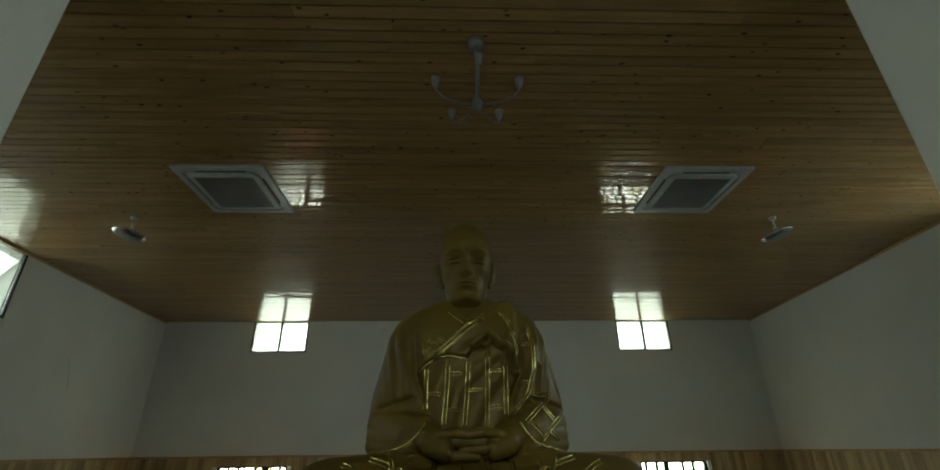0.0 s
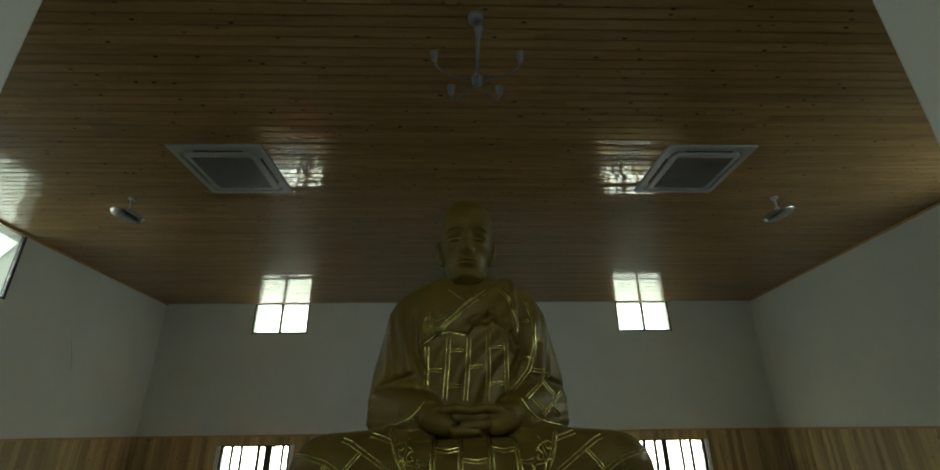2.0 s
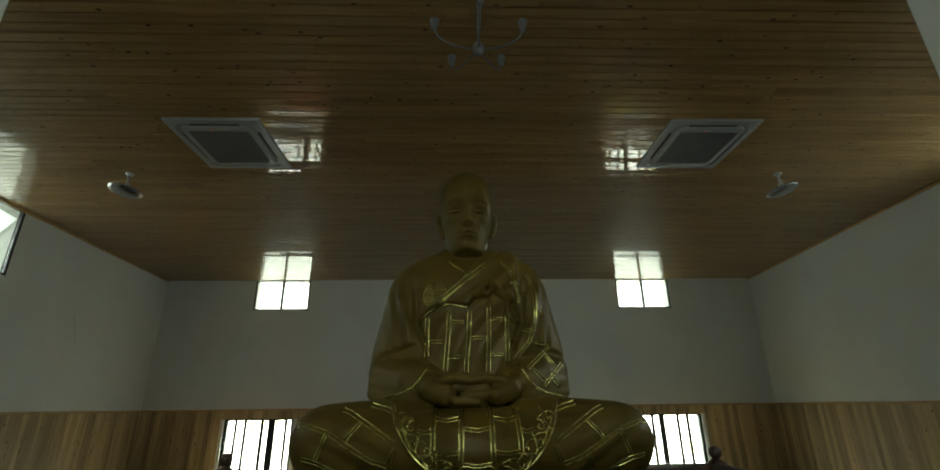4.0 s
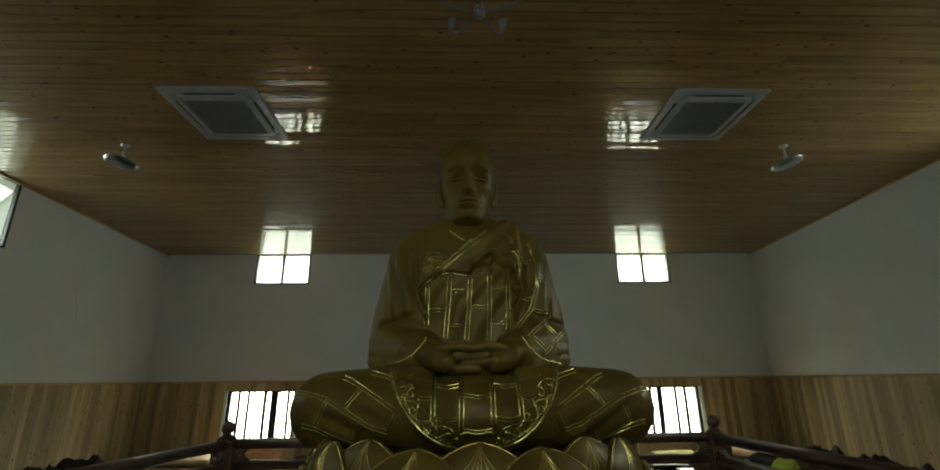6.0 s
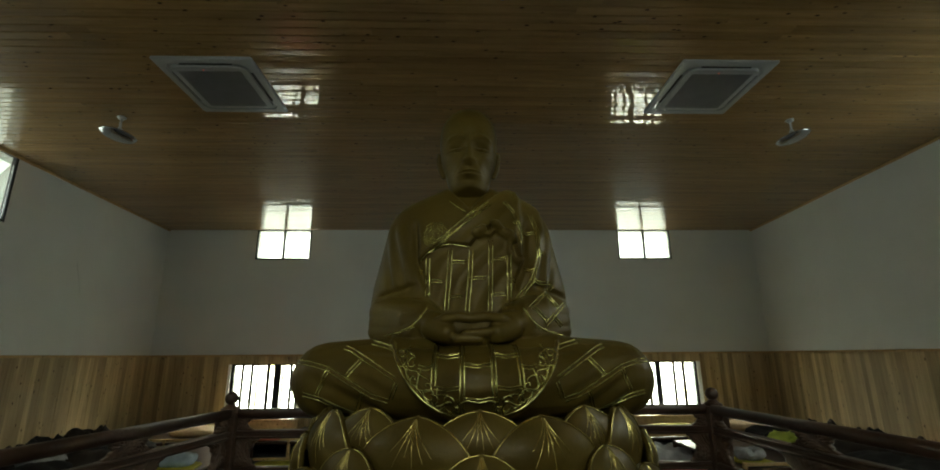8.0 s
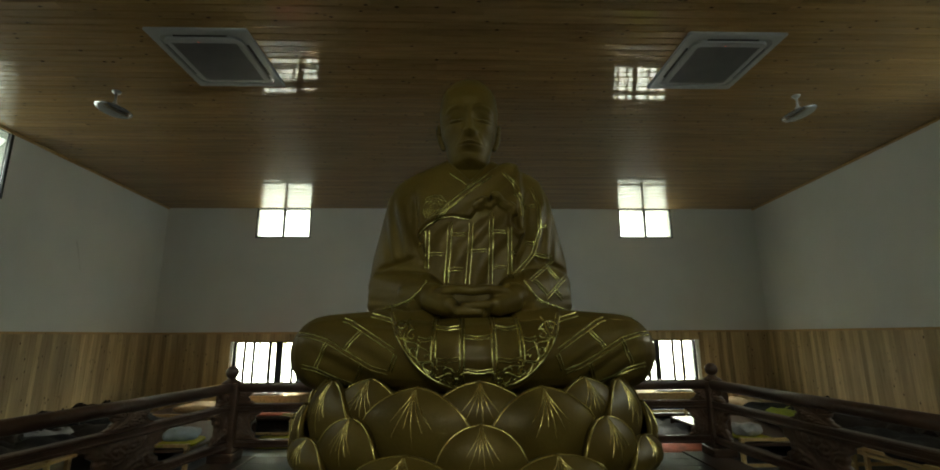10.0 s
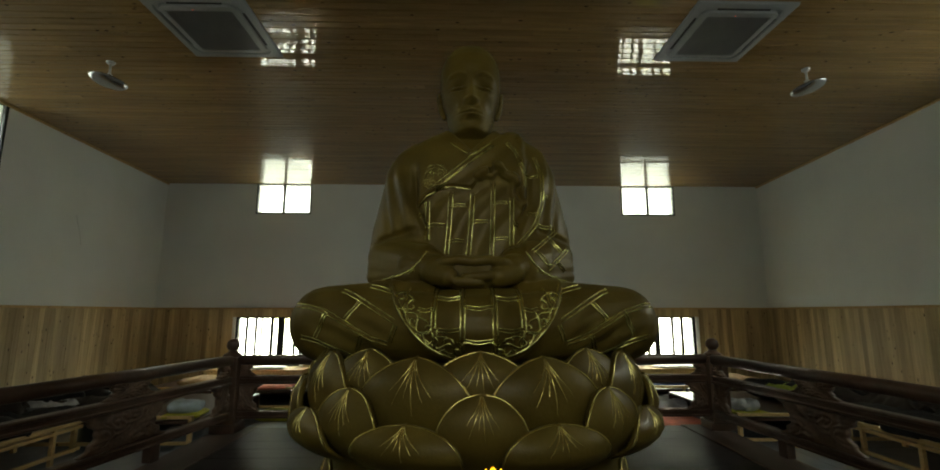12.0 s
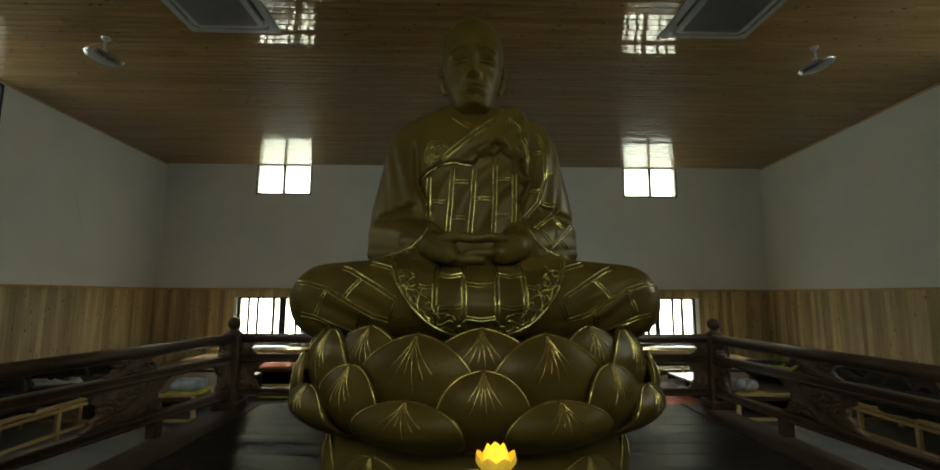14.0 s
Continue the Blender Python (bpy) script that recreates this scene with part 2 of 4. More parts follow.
def ceiling_boards():
    """Narrow varnished boards with open joints, running from side wall to side wall."""
    bm = bmesh.new()
    rnd = random.Random(4)
    width, y = 0.098, YS
    while y < YN - 0.001:
        y1 = min(y + width, YN)
        x = XW
        first = rnd.uniform(0.6, 3.6)
        while x < XE - 0.001:
            x1 = min(x + (first or rnd.choice((2.4, 3.0, 3.6))), XE)
            first = 0
            dz, c = rnd.uniform(0, 0.0018), 0.005
            tilt = rnd.uniform(-0.0009, 0.0009)
            a, b = y + 0.0028, y1 - 0.0028
            rows = [(a, CEIL + .014, 0), (a, CEIL - dz + c, 0), (a + c, CEIL - dz, -tilt), (b - c, CEIL - dz, tilt), (b, CEIL - dz + c, 0), (b, CEIL + .014, 0)]
            v = [[bm.verts.new((xe, yy, zz + tt)) for yy, zz, tt in rows] for xe in (x + .0006, x1 - .0006)]
            for k in range(5):
                bm.faces.new((v[0][k], v[0][k + 1], v[1][k + 1], v[1][k]))
            bm.faces.new(v[0][::-1])
            bm.faces.new(v[1])
            x = x1
        y = y1
    box(XW, XE, YS, YN, CEIL + 0.013, CEIL + 0.03, 0, bm)
    return bm


ceiling = tagged(part("ceiling", ceiling_boards(), CEILING_PINE), "glossy varnished knotty pine board ceiling", "ceiling", kind="structure")

for nm, x0, x1, turn in (("trim_west", XW, XW + .03, TURN_W), ("trim_east", XE - .03, XE, TURN_E)):
    tagged(part(nm, box(x0, x1, 0.9, YN, CEIL - .034, CEIL - .004, .004), TRIM_PINE, at=turn), "narrow pine moulding between wall and ceiling", "trim", kind="structure")
rnd = random.Random(2)
pts, y, z = [], 7.26, 2.36
for k in range(16):
    pts.append((XW + .0006, y, z))
    y, z = y + rnd.uniform(-.004, .026), z - rnd.uniform(.015, .05)
part("crack", tube(pts, .0013, 6), DARK_PLASTIC, wall_west, "hairline crack in the plaster")

# two plain plastered piers in front of the platform's corners
for nm, x0, x1 in (("pier_west", -2.90, -2.155), ("pier_east", 1.235, 1.975)):
    tagged(part(nm, box(x0, x1, 0.12, 0.87, FLOOR, CEIL - 0.004, 0.006), PLASTER), "white plastered square pier beside the platform", "pillar", kind="structure")


def window(name, a0, a1, z0, z1, plane, axis, label, panes=2, sashes=(), inset=0.034):
    """A dark aluminium window set in its opening."""
    w = empty(name, label, "window")
    w["kind"] = "structure"
    f, d = (0.055 if sashes else 0.035), 0.06

    def bar(nm, p0, p1, q0, q1, mt, off=0.0, deep=d, parent=w):
        lo, hi = plane + inset + off - deep / 2, plane + inset + off + deep / 2
        if axis == "x":
            return part(nm, box(p0, p1, lo, hi, q0, q1, 0.003 if mt is FRAME else 0), mt, parent)
        s = 1 if plane > 0 else -1
        lo, hi = sorted((plane + s * (inset + off - deep / 2), plane + s * (inset + off + deep / 2)))
        return part(nm, box(lo, hi, p0, p1, q0, q1, 0.003 if mt is FRAME else 0), mt, parent)

    bar("frame_side", a0, a0 + f, z0, z1, FRAME)
    bar("frame_side", a1 - f, a1, z0, z1, FRAME)
    bar("frame_sill", a0 + f, a1 - f, z0, z0 + f, FRAME)
    bar("frame_head", a0 + f, a1 - f, z1 - f * 0.5, z1, FRAME)
    for k in range(1, panes):
        c = a0 + (a1 - a0) * k / panes
        bar("mullion", c - 0.022, c + 0.022, z0 + f, z1 - f * 0.5, FRAME)
    for k in range(panes):
        c0, c1 = a0 + (a1 - a0) * k / panes, a0 + (a1 - a0) * (k + 1) / panes
        g = bar("pane", c0 + .036, c1 - .036, z0 + f + .001, z1 - f * .5 - .001, GLASS, .0, .006)
        g.visible_shadow = False
    for c, wd, off in sashes:
        bar("sash_stile", c - wd / 2, c + wd / 2, z0 + f, z1 - f * 0.5, FRAME, off, 0.03)
    return w


for k, (a, b) in enumerate(UPPER):
    window("window_%d" % (k + 1), a, b, *UPZ, YN, "x", "two-pane dark-framed clerestory window, bright with daylight")
for k, (a, b) in enumerate(LOWER):
    bars = [(-4.94, .05, 0.0), (-4.74, .05, -.03), (-4.42, .065, 0), (-4.22, .14, -.03), (-3.94, .05, -.03)] if k == 0 else [(4.25, .06, 0), (4.03, .045, -.03), (3.71, .11, 0), (3.5, .045, -.03), (3.3, .06, 0)]
    w = window("window_%d" % (k + 3), a, b, *LOZ, YN, "x", "low dark-framed sliding window with open sashes, bright with daylight", 1, bars, 0.075)
    for c, wd, off in bars[1:4:2]:
        part("outer_stile", box(c + .05, c + .085, YN + .15, YN + .18, LOZ[0] + .035, LOZ[1] - .03, .003), CREAM, w, "cream outer stile")
    c, wd, off = bars[3]
    part("handle", tube([(c + .03, YN + .05, .22), (c + .03, YN + .045, .30), (c + .09, YN + .04, .30)], .008, 8), FRAME, w)
# window added to fill the unseen front opening
for a, b in SOUTH:
    window("window_9", a, b, 2.45, UPZ[1], YS, "x", "wide dark-framed high window, unseen, added to light the statue", 3, (), -0.07)
for k, (a, b) in enumerate(SIDE):
    window("window_%d" % (k + 5), a, b, 2.63, UPZ[1], XW, "y", "dark-framed clerestory window, one of four, three of them added unseen", 2).matrix_basis = TURN_W
# both east windows are added, out of view
for k, (a, b) in enumerate(UNSEEN_E):
    window("window_%d" % (k + 7), a, b, 2.63, UPZ[1], XE, "y", "dark-framed clerestory window, one of four, three of them added unseen").matrix_basis = TURN_E

# bright overcast distance behind the back wall's openings
BACKDROP = glow("bright hazy distance", (0.95, 1.0, 0.98), 1.6)
tagged(part("backdrop", box(-14, 14, YN + 6.0, YN + 6.1, FLOOR - .3, 9), BACKDROP), "bright hazy daylight distance behind the windows", "backdrop", kind="structure")
tagged(part("backdrop", box(XW - 6.1, XW - 6.0, -4, 12, FLOOR - .3, 9), BACKDROP), "bright hazy daylight distance beside the hall", "backdrop", kind="structure")

GARDEN = glow("sunlit garden haze", (1, 1, 1), 6.0)
gn, gl = GARDEN.node_tree.nodes, GARDEN.node_tree.links
gt, gm, gc = gn.new("ShaderNodeTexNoise"), gn.new("ShaderNodeMix"), gn.new("ShaderNodeTexCoord")
gt.inputs["Scale"].default_value, gt.inputs["Detail"].default_value = 2.2, 4
gm.data_type = "RGBA"
gm.inputs[6].default_value, gm.inputs[7].default_value = (1, 1, 1, 1), (0.62, 0.55, 0.22, 1)
gr = gn.new("ShaderNodeMapRange")
gr.inputs[1].default_value, gr.inputs[2].default_value = 0.50, 0.62
gl.new(gc.outputs["Object"], gt.inputs[0])
gl.new(gt.outputs[0], gr.inputs[0])
gl.new(gr.outputs[0], gm.inputs[0])
gl.new(gm.outputs[2], gn["Principled BSDF"].inputs["Emission Color"])
for a, b in LOWER:
    tagged(part("backdrop", box(a - 1.0, b + 1.0, YN + 1.4, YN + 1.45, FLOOR, 2.5), GARDEN), "bright sunlit garden haze outside the low window", "backdrop", kind="structure")
for a, b in UPPER:
    window_light("upper_window_light", ((a + b) / 2, YN + 0.2, 3.24), ((a + b) / 2, 4, 1.6), b - a - .1, .6, 2.1)
# unseen fill lamps added outside, to light the benches through the low windows
for a, b in LOWER:
    window_light("low_window_fill", ((a + b) / 2, YN + 0.9, .97), ((a + b) / 2, 8.4, -.5), 2.0, .46, 100)
# the second west lamp sits in an added, unseen window
for k, (a, b) in enumerate(SIDE):
    window_light("side_window_fill", (XW - 0.2, (a + b) / 2, 3.1), (-1.5, (a + b) / 2 + .6, -.85), b - a - .1, .85, (5.5, 8)[k], (0.86, 0.95, 1.0), TURN_W)
# fill lamps in the added east windows brighten the hall's walls
for k, (a, b) in enumerate(UNSEEN_E):
    window_light("side_window_fill", (XE + 0.2, (a + b) / 2, 3.1), (1.5, (a + b) / 2 + .6, -.85), b - a - .1, .85, (32, 4)[k], (0.86, 0.95, 1.0), TURN_E)
# added fill lamp in the unseen front opening, aimed at the platform
for a, b in SOUTH:
    window_light("front_fill_light", ((a + b) / 2, YS - .22, 3.0), (-.45, .5, -.85), b - a - .1, 1.0, 36)

# wainscot of upright pine boards, each its own piece, and its capping rail
WTOP = 0.868
SHORT_ME = {}


def wainscot(parent, axis, a0, a1, plane, out, holes=()):
    a = a0
    rnd = random.Random(int(plane * 100))
    while a < a1 - 0.02:
        c = a + 0.05
        spans = [(FLOOR, WTOP)]
        for h0, h1, z0, z1 in holes:
            if h0 - 0.03 < c < h1 + 0.03:
                spans = [(FLOOR, z0), (z1, WTOP)]
        for z0, z1 in spans:
            key = (round(z0, 3), round(z1, 3))
            if key not in SHORT_ME:
                me = bpy.data.meshes.new("plank")
                bm = box(-0.0494, 0.0494, 0, 0.016, z0, z1, 0.0016)
                bm.to_mesh(me)
                bm.free()
                SHORT_ME[key] = me
            d = rnd.uniform(0, 0.003)
            m = pose(c, plane - 0.016 - d + 0.004, 0) if axis == "x" else pose(plane + out * (0.016 + d - 0.004), c, 0, 0, 0, 90 if out > 0 else -90)
            part("plank", SHORT_ME[key], WALL_PINE, parent, at=m)
        a += 0.1
    if axis == "x":
        r = box(a0, a1, plane - 0.045, plane, WTOP, WTOP + 0.035, 0.006)
    else:
        lo, hi = sorted((plane, plane + out * 0.045))
        r = box(lo, hi, a0, a1, WTOP, WTOP + 0.035, 0.006)
    tagged(part("trim", r, TRIM_PINE, at=parent.matrix_basis.copy()), "narrow pine capping rail of the wainscot", "trim", kind="structure")


# ---- platform ----
platform = tagged(part("platform", box(PX0, PX1, PY0, PY1, FLOOR, -0.03, 0.004), DARK_WOOD), "dark wooden statue platform raised above the hall floor", "platform", kind="structure")
BW = (PY1 - PY0) / 13
for i in range(13):
    y0 = PY0 + BW * i
    part("plank", box(PX0 - 0.02, PX1 + 0.02, y0 + 0.0005, y0 + BW - 0.0005, -0.03, 0.0, 0.0012), DECK, platform)


for x0, x1 in ((PX0 - .022, PX0 + .23), (PX1 - .23, PX1 + .022)):
    part("edge_board", box(x0, x1, PY0 - .004, PY1 + .004, -.034, 0.005, 0.003), EDGE_WOOD, platform, "worn reddish brown edge board")


# ---- the statue: one mesh ----
SX, SY = -0.45, 1.95
SEAT = 0.60


def ellipsoid(bm, c, r, turn=None, seg=28):
    m = Matrix.Translation(c) @ (turn or Matrix.Identity(4)) @ Matrix.Diagonal((*r, 1))
    bmesh.ops.create_uvsphere(bm, u_segments=seg, v_segments=seg // 2, radius=1, matrix=m)


def capsule(bm, a, b, ra, rb, flat=1.0):
    """A tapering rod with round ends."""
    a, b = Vector(a), Vector(b)
    pts, rad = [], []
    d = b - a
    for k in range(7):
        s = math.sin(math.pi / 2 * (k / 6 - 1))
        pts.append(a + d.normalized() * ra * s)
        rad.append(max(ra * math.cos(math.pi / 2 * (k / 6 - 1)), 0.002))
    for k in range(7):
        s = math.sin(math.pi / 2 * k / 6)
        pts.append(b + d.normalized() * rb * s)
        rad.append(max(rb * math.cos(math.pi / 2 * k / 6), 0.002))
    tube(pts, lambda t: rad[min(13, round(t * 13))], 20, bm, flat)


MID = -.016


def curve(pairs, z, blur=.012):
    """A softened profile through (height, value) pairs."""
    hs, vs = [p[0] for p in pairs], [p[1] for p in pairs]
    return sum(w * float(np.interp(z + d * blur, hs, vs)) for d, w in ((-1, .2), (-.5, .2), (0, .2), (.5, .2), (1, .2)))


def robe_shell(bm):
    """Torso and hanging sleeves as one rounded robe, widest at the elbows."""
    wide = [(.60, .44), (.94, .470), (.985, .484), (1.075, .490), (1.19, .476), (1.32, .446), (1.43, .422), (1.50, .406), (1.57, .366), (1.615, .302), (1.65, .225), (1.685, .150), (1.70, .122), (1.72, .112)]
    deep = [(.60, .28), (.94, .245), (1.10, .245), (1.25, .24), (1.40, .228), (1.50, .205), (1.58, .175), (1.65, .135), (1.69, .112), (1.72, .105)]
    rings, n = [], 72
    for j in range(64):
        z = .60 + 1.105 * j / 63
        w, d = curve(wide, z), curve(deep, z)
        ring = []
        for k in range(n):
            a = 2 * math.pi * k / n
            c, t = math.cos(a), math.sin(a)
            ring.append(bm.verts.new((MID + w * math.copysign(abs(c) ** .92, c), d * math.copysign(abs(t) ** .92, t), z)))
        rings.append(ring)
    for p, q in zip(rings, rings[1:]):
        for k in range(n):
            bm.faces.new((p[k], p[(k + 1) % n], q[(k + 1) % n], q[k]))
    bm.faces.new(rings[0][::-1])
    bm.faces.new(rings[-1])


def statue_body():
    bm = bmesh.new()
    robe_shell(bm)
    for s in (-1, 1):
        # forearm sleeve and its hanging fall
        capsule(bm, (MID + s * .385, -.07, 1.055), (MID + s * .205, -.255, 1.005), .098, .088)
        capsule(bm, (MID + s * .395, -.09, 1.005), (MID + s * .225, -.275, .975), .085, .070)
        capsule(bm, (MID + s * .415, -.10, .965), (MID + s * .24, -.285, .950), .066, .055, .75)
        # thigh and knee
        capsule(bm, (s * .24, -.23, .785), (s * .645, -.14, .755), .165, .168)
        capsule(bm, (s * .655, -.14, .764), (s * .12, -.40, .735), .155, .125)
        capsule(bm, (s * .60, .02, .75), (s * .2, .12, .75), .15, .18)
        # lapels at the neck
        capsule(bm, (MID + s * .128, .01, 1.675), (MID + s * .085, -.105, 1.625), .020, .022)
        capsule(bm, (MID + s * .085, -.105, 1.625), (MID + s * .01, -.188, 1.525), .022, .024)
    ellipsoid(bm, (0, -.22, .745), (.36, .33, .165))
    ellipsoid(bm, (0, -.33, .735), (.30, .20, .125))
    ellipsoid(bm, (0, .02, .68), (.74, .40, .08))
    # gathered folds beside the knot of the robe
    knot = [(.02, 1.40), (.05, 1.418), (.075, 1.405), (.10, 1.445), (.125, 1.415), (.15, 1.40), (.175, 1.393), (.165, 1.33), (.19, 1.29), (.218, 1.275)]
    for (xa, za), (xb, zb) in zip(knot, knot[1:]):
        capsule(bm, (xa, -.236 + .45 * xa * xa, za), (xb, -.236 + .45 * xb * xb, zb), .011, .011)
    return bm


def bell(d, width):
    return math.exp(-(d / width) ** 2)


def face_relief(x, z):
    """How far the features stand out of the smooth front of the head."""
    q = abs(x)
    nose = float(np.interp(z, (1.780, 1.794, 1.810, 1.86, 1.92, 1.955), (0, .018, .037, .024, .009, 0)))
    h = nose * bell(x, float(np.interp(z, (1.80, 1.82, 1.88, 1.94), (.025, .022, .014, .020))))
    h += .010 * bell(q - .027, .011) * bell(z - 1.808, .012)
    h -= .019 * bell(q - .060, .036) * bell(z - 1.888, .022)
    h += .017 * bell(q - .066, .026) * bell(z - 1.873, .011)
    h -= .018 * bell(z - 1.863 - .8 * (q - .066) ** 2, .0032) * bell(q - .066, .028)
    h -= .009 * bell(z - 1.890 + 3 * (q - .066) ** 2, .0034) * bell(q - .066, .030)
    arch = 1.914 + .026 * math.sin(math.pi * min(1, max(0, (q - .012) / .125)) ** .8)
    h += .011 * bell(z - arch, .0085 if z < arch else .016) * ease(q, .006, .03) * (1 - ease(q, .10, .125))
    h -= .004 * bell(q - .012, .006) * bell(z - 1.93, .014)
    h += .006 * bell(x, .05) * bell(z - 1.75, .03)
    lip = bell(x, .038)
    h += lip * (.011 * bell(z - 1.757 + .10 * q, .0065) + .013 * bell(z - 1.735 - .06 * q, .0085))
    h -= .012 * bell(z - 1.7470 + .05 * q, .0036) * bell(x, .050)
    h -= .004 * bell(x, .006) * bell(z - 1.772, .010)
    h -= .009 * bell(x, .045) * bell(z - 1.710, .010)
    h += .010 * bell(x, .036) * bell(z - 1.677, .017)
    h += .009 * bell(q - .088, .030) * bell(z - 1.843, .024)
    h -= .007 * bell(q - .086, .024) * bell(z - 1.775, .032)
    h -= .0035 * bell(q - .036 - .55 * (1.812 - z), .008) * ease(z, 1.735, 1.76) * (1 - ease(z, 1.80, 1.815))
    return 1.1 * h


def statue_head(bm):
    wide = [(1.56, .105), (1.66, .098), (1.69, .100), (1.73, .110), (1.775, .121), (1.83, .140), (1.89, .150), (1.975, .153), (2.03, .148), (2.06, .140), (2.10, .118), (2.13, .093), (2.152, .060), (2.163, .032), (2.169, 0)]
    front = [(1.56, .085), (1.628, .085), (1.645, .102), (1.663, .140), (1.70, .157), (1.75, .161), (1.80, .161), (1.87, .165), (1.94, .172), (2.0, .168), (2.06, .147), (2.10, .120), (2.13, .093), (2.152, .060), (2.163, .032), (2.169, 0)]
    back = [(1.56, .11), (1.75, .125), (1.85, .165), (1.98, .185), (2.06, .165), (2.10, .135), (2.13, .104), (2.152, .066), (2.163, .034), (2.169, 0)]
    rings, n = [], 180
    for j in range(190):
        t = j / 189
        z = 1.56 + .609 * (t if t < .8 else .8 + .2 * (1 - (1 - (t - .8) / .2) ** 1.6))
        soft = .010 * min(1, (2.169 - z) / .03)
        w, f, b = curve(wide, z, soft), curve(front, z, soft), curve(back, z, soft)
        ring = []
        for k in range(n):
            a = 2 * math.pi * (k + .5) / n
            c, u = math.cos(a), math.sin(a)
            x = w * math.copysign(abs(c) ** .95, c)
            y = (f if u < 0 else b) * math.copysign(abs(u) ** .95, u)
            if u < 0:
                y -= face_relief(x, z) * ease(-u, .12, .45)
            ring.append(bm.verts.new((MID + x, y, z)))
        rings.append(ring)
    for p, q in zip(rings, rings[1:]):
        for k in range(n):
            bm.faces.new((p[k], p[(k + 1) % n], q[(k + 1) % n], q[k]))


def statue_fine():
    """Ears and the folded palms, at a finer grain."""
    bm = bmesh.new()
    for s in (-1, 1):
        rim = [(.153, .012, 1.815), (.160, .026, 1.850), (.164, .036, 1.885), (.163, .030, 1.908), (.160, .010, 1.912), (.157, -.006, 1.895), (.153, -.010, 1.865)]
        for p, q in zip(rim, rim[1:]):
            capsule(bm, (MID + s * p[0], *p[1:]), (MID + s * q[0], *q[1:]), .0105, .0105)
        lobe = [(.150, .004, 1.845), (.146, .002, 1.815), (.138, -.002, 1.795), (.132, -.004, 1.782)]
        for p, q in zip(lobe, lobe[1:]):
            capsule(bm, (MID + s * p[0], *p[1:]), (MID + s * q[0], *q[1:]), .015, .0165)
        # forearm, palm, thumb and four fingers resting on the lap
        capsule(bm, (MID + s * .26, -.25, 1.00), (MID + s * .155, -.33, .985), .066, .060)
        capsule(bm, (MID + s * .160, -.335, .975), (MID + s * .105, -.385, .948), .060, .046)
        thumb = [(s * .165, -.365, .985), (s * .115, -.395, 1.006), (s * .055, -.408, 1.012), (s * .006, -.410, 1.005)]
        for p, q in zip(thumb, thumb[1:]):
            capsule(bm, (p[0] + MID, *p[1:]), (q[0] + MID, *q[1:]), .022, .020)
        for k in range(4):
            y = -.425 + k * .022
            z = .948 - .013 * k + (0.012 if s > 0 else -0.012)
            tip = .0 + .014 * k
            chain = [(s * .115, y + .035, z + .010), (s * .06, y, z - .012), (-s * (.03 + tip), y + .004, z - .016)]
            for p, q in zip(chain, chain[1:]):
                capsule(bm, (p[0] + MID, *p[1:]), (q[0] + MID, *q[1:]), .0205, .0165)
    return bm


def remeshed(bm, voxel, smooth):
    ob = part("tmp", bm, BRONZE)
    r = ob.modifiers.new("r", "REMESH")
    r.mode, r.voxel_size = "VOXEL", voxel
    s = ob.modifiers.new("s", "SMOOTH")
    s.factor, s.iterations = 0.5, smooth
    dg = bpy.context.evaluated_depsgraph_get()
    me = bpy.data.meshes.new_from_object(ob.evaluated_get(dg))
    old = ob.data
    bpy.data.objects.remove(ob)
    bpy.data.meshes.remove(old)
    return me


def ease(x, a, b):
    t = min(1, max(0, (x - a) / (b - a)))
    return t * t * (3 - 2 * t)


def hem(x):
    """Height of the apron's scalloped lower edge."""
    return 0.622 + 0.283 * (abs(x) / 0.356) ** 2.7


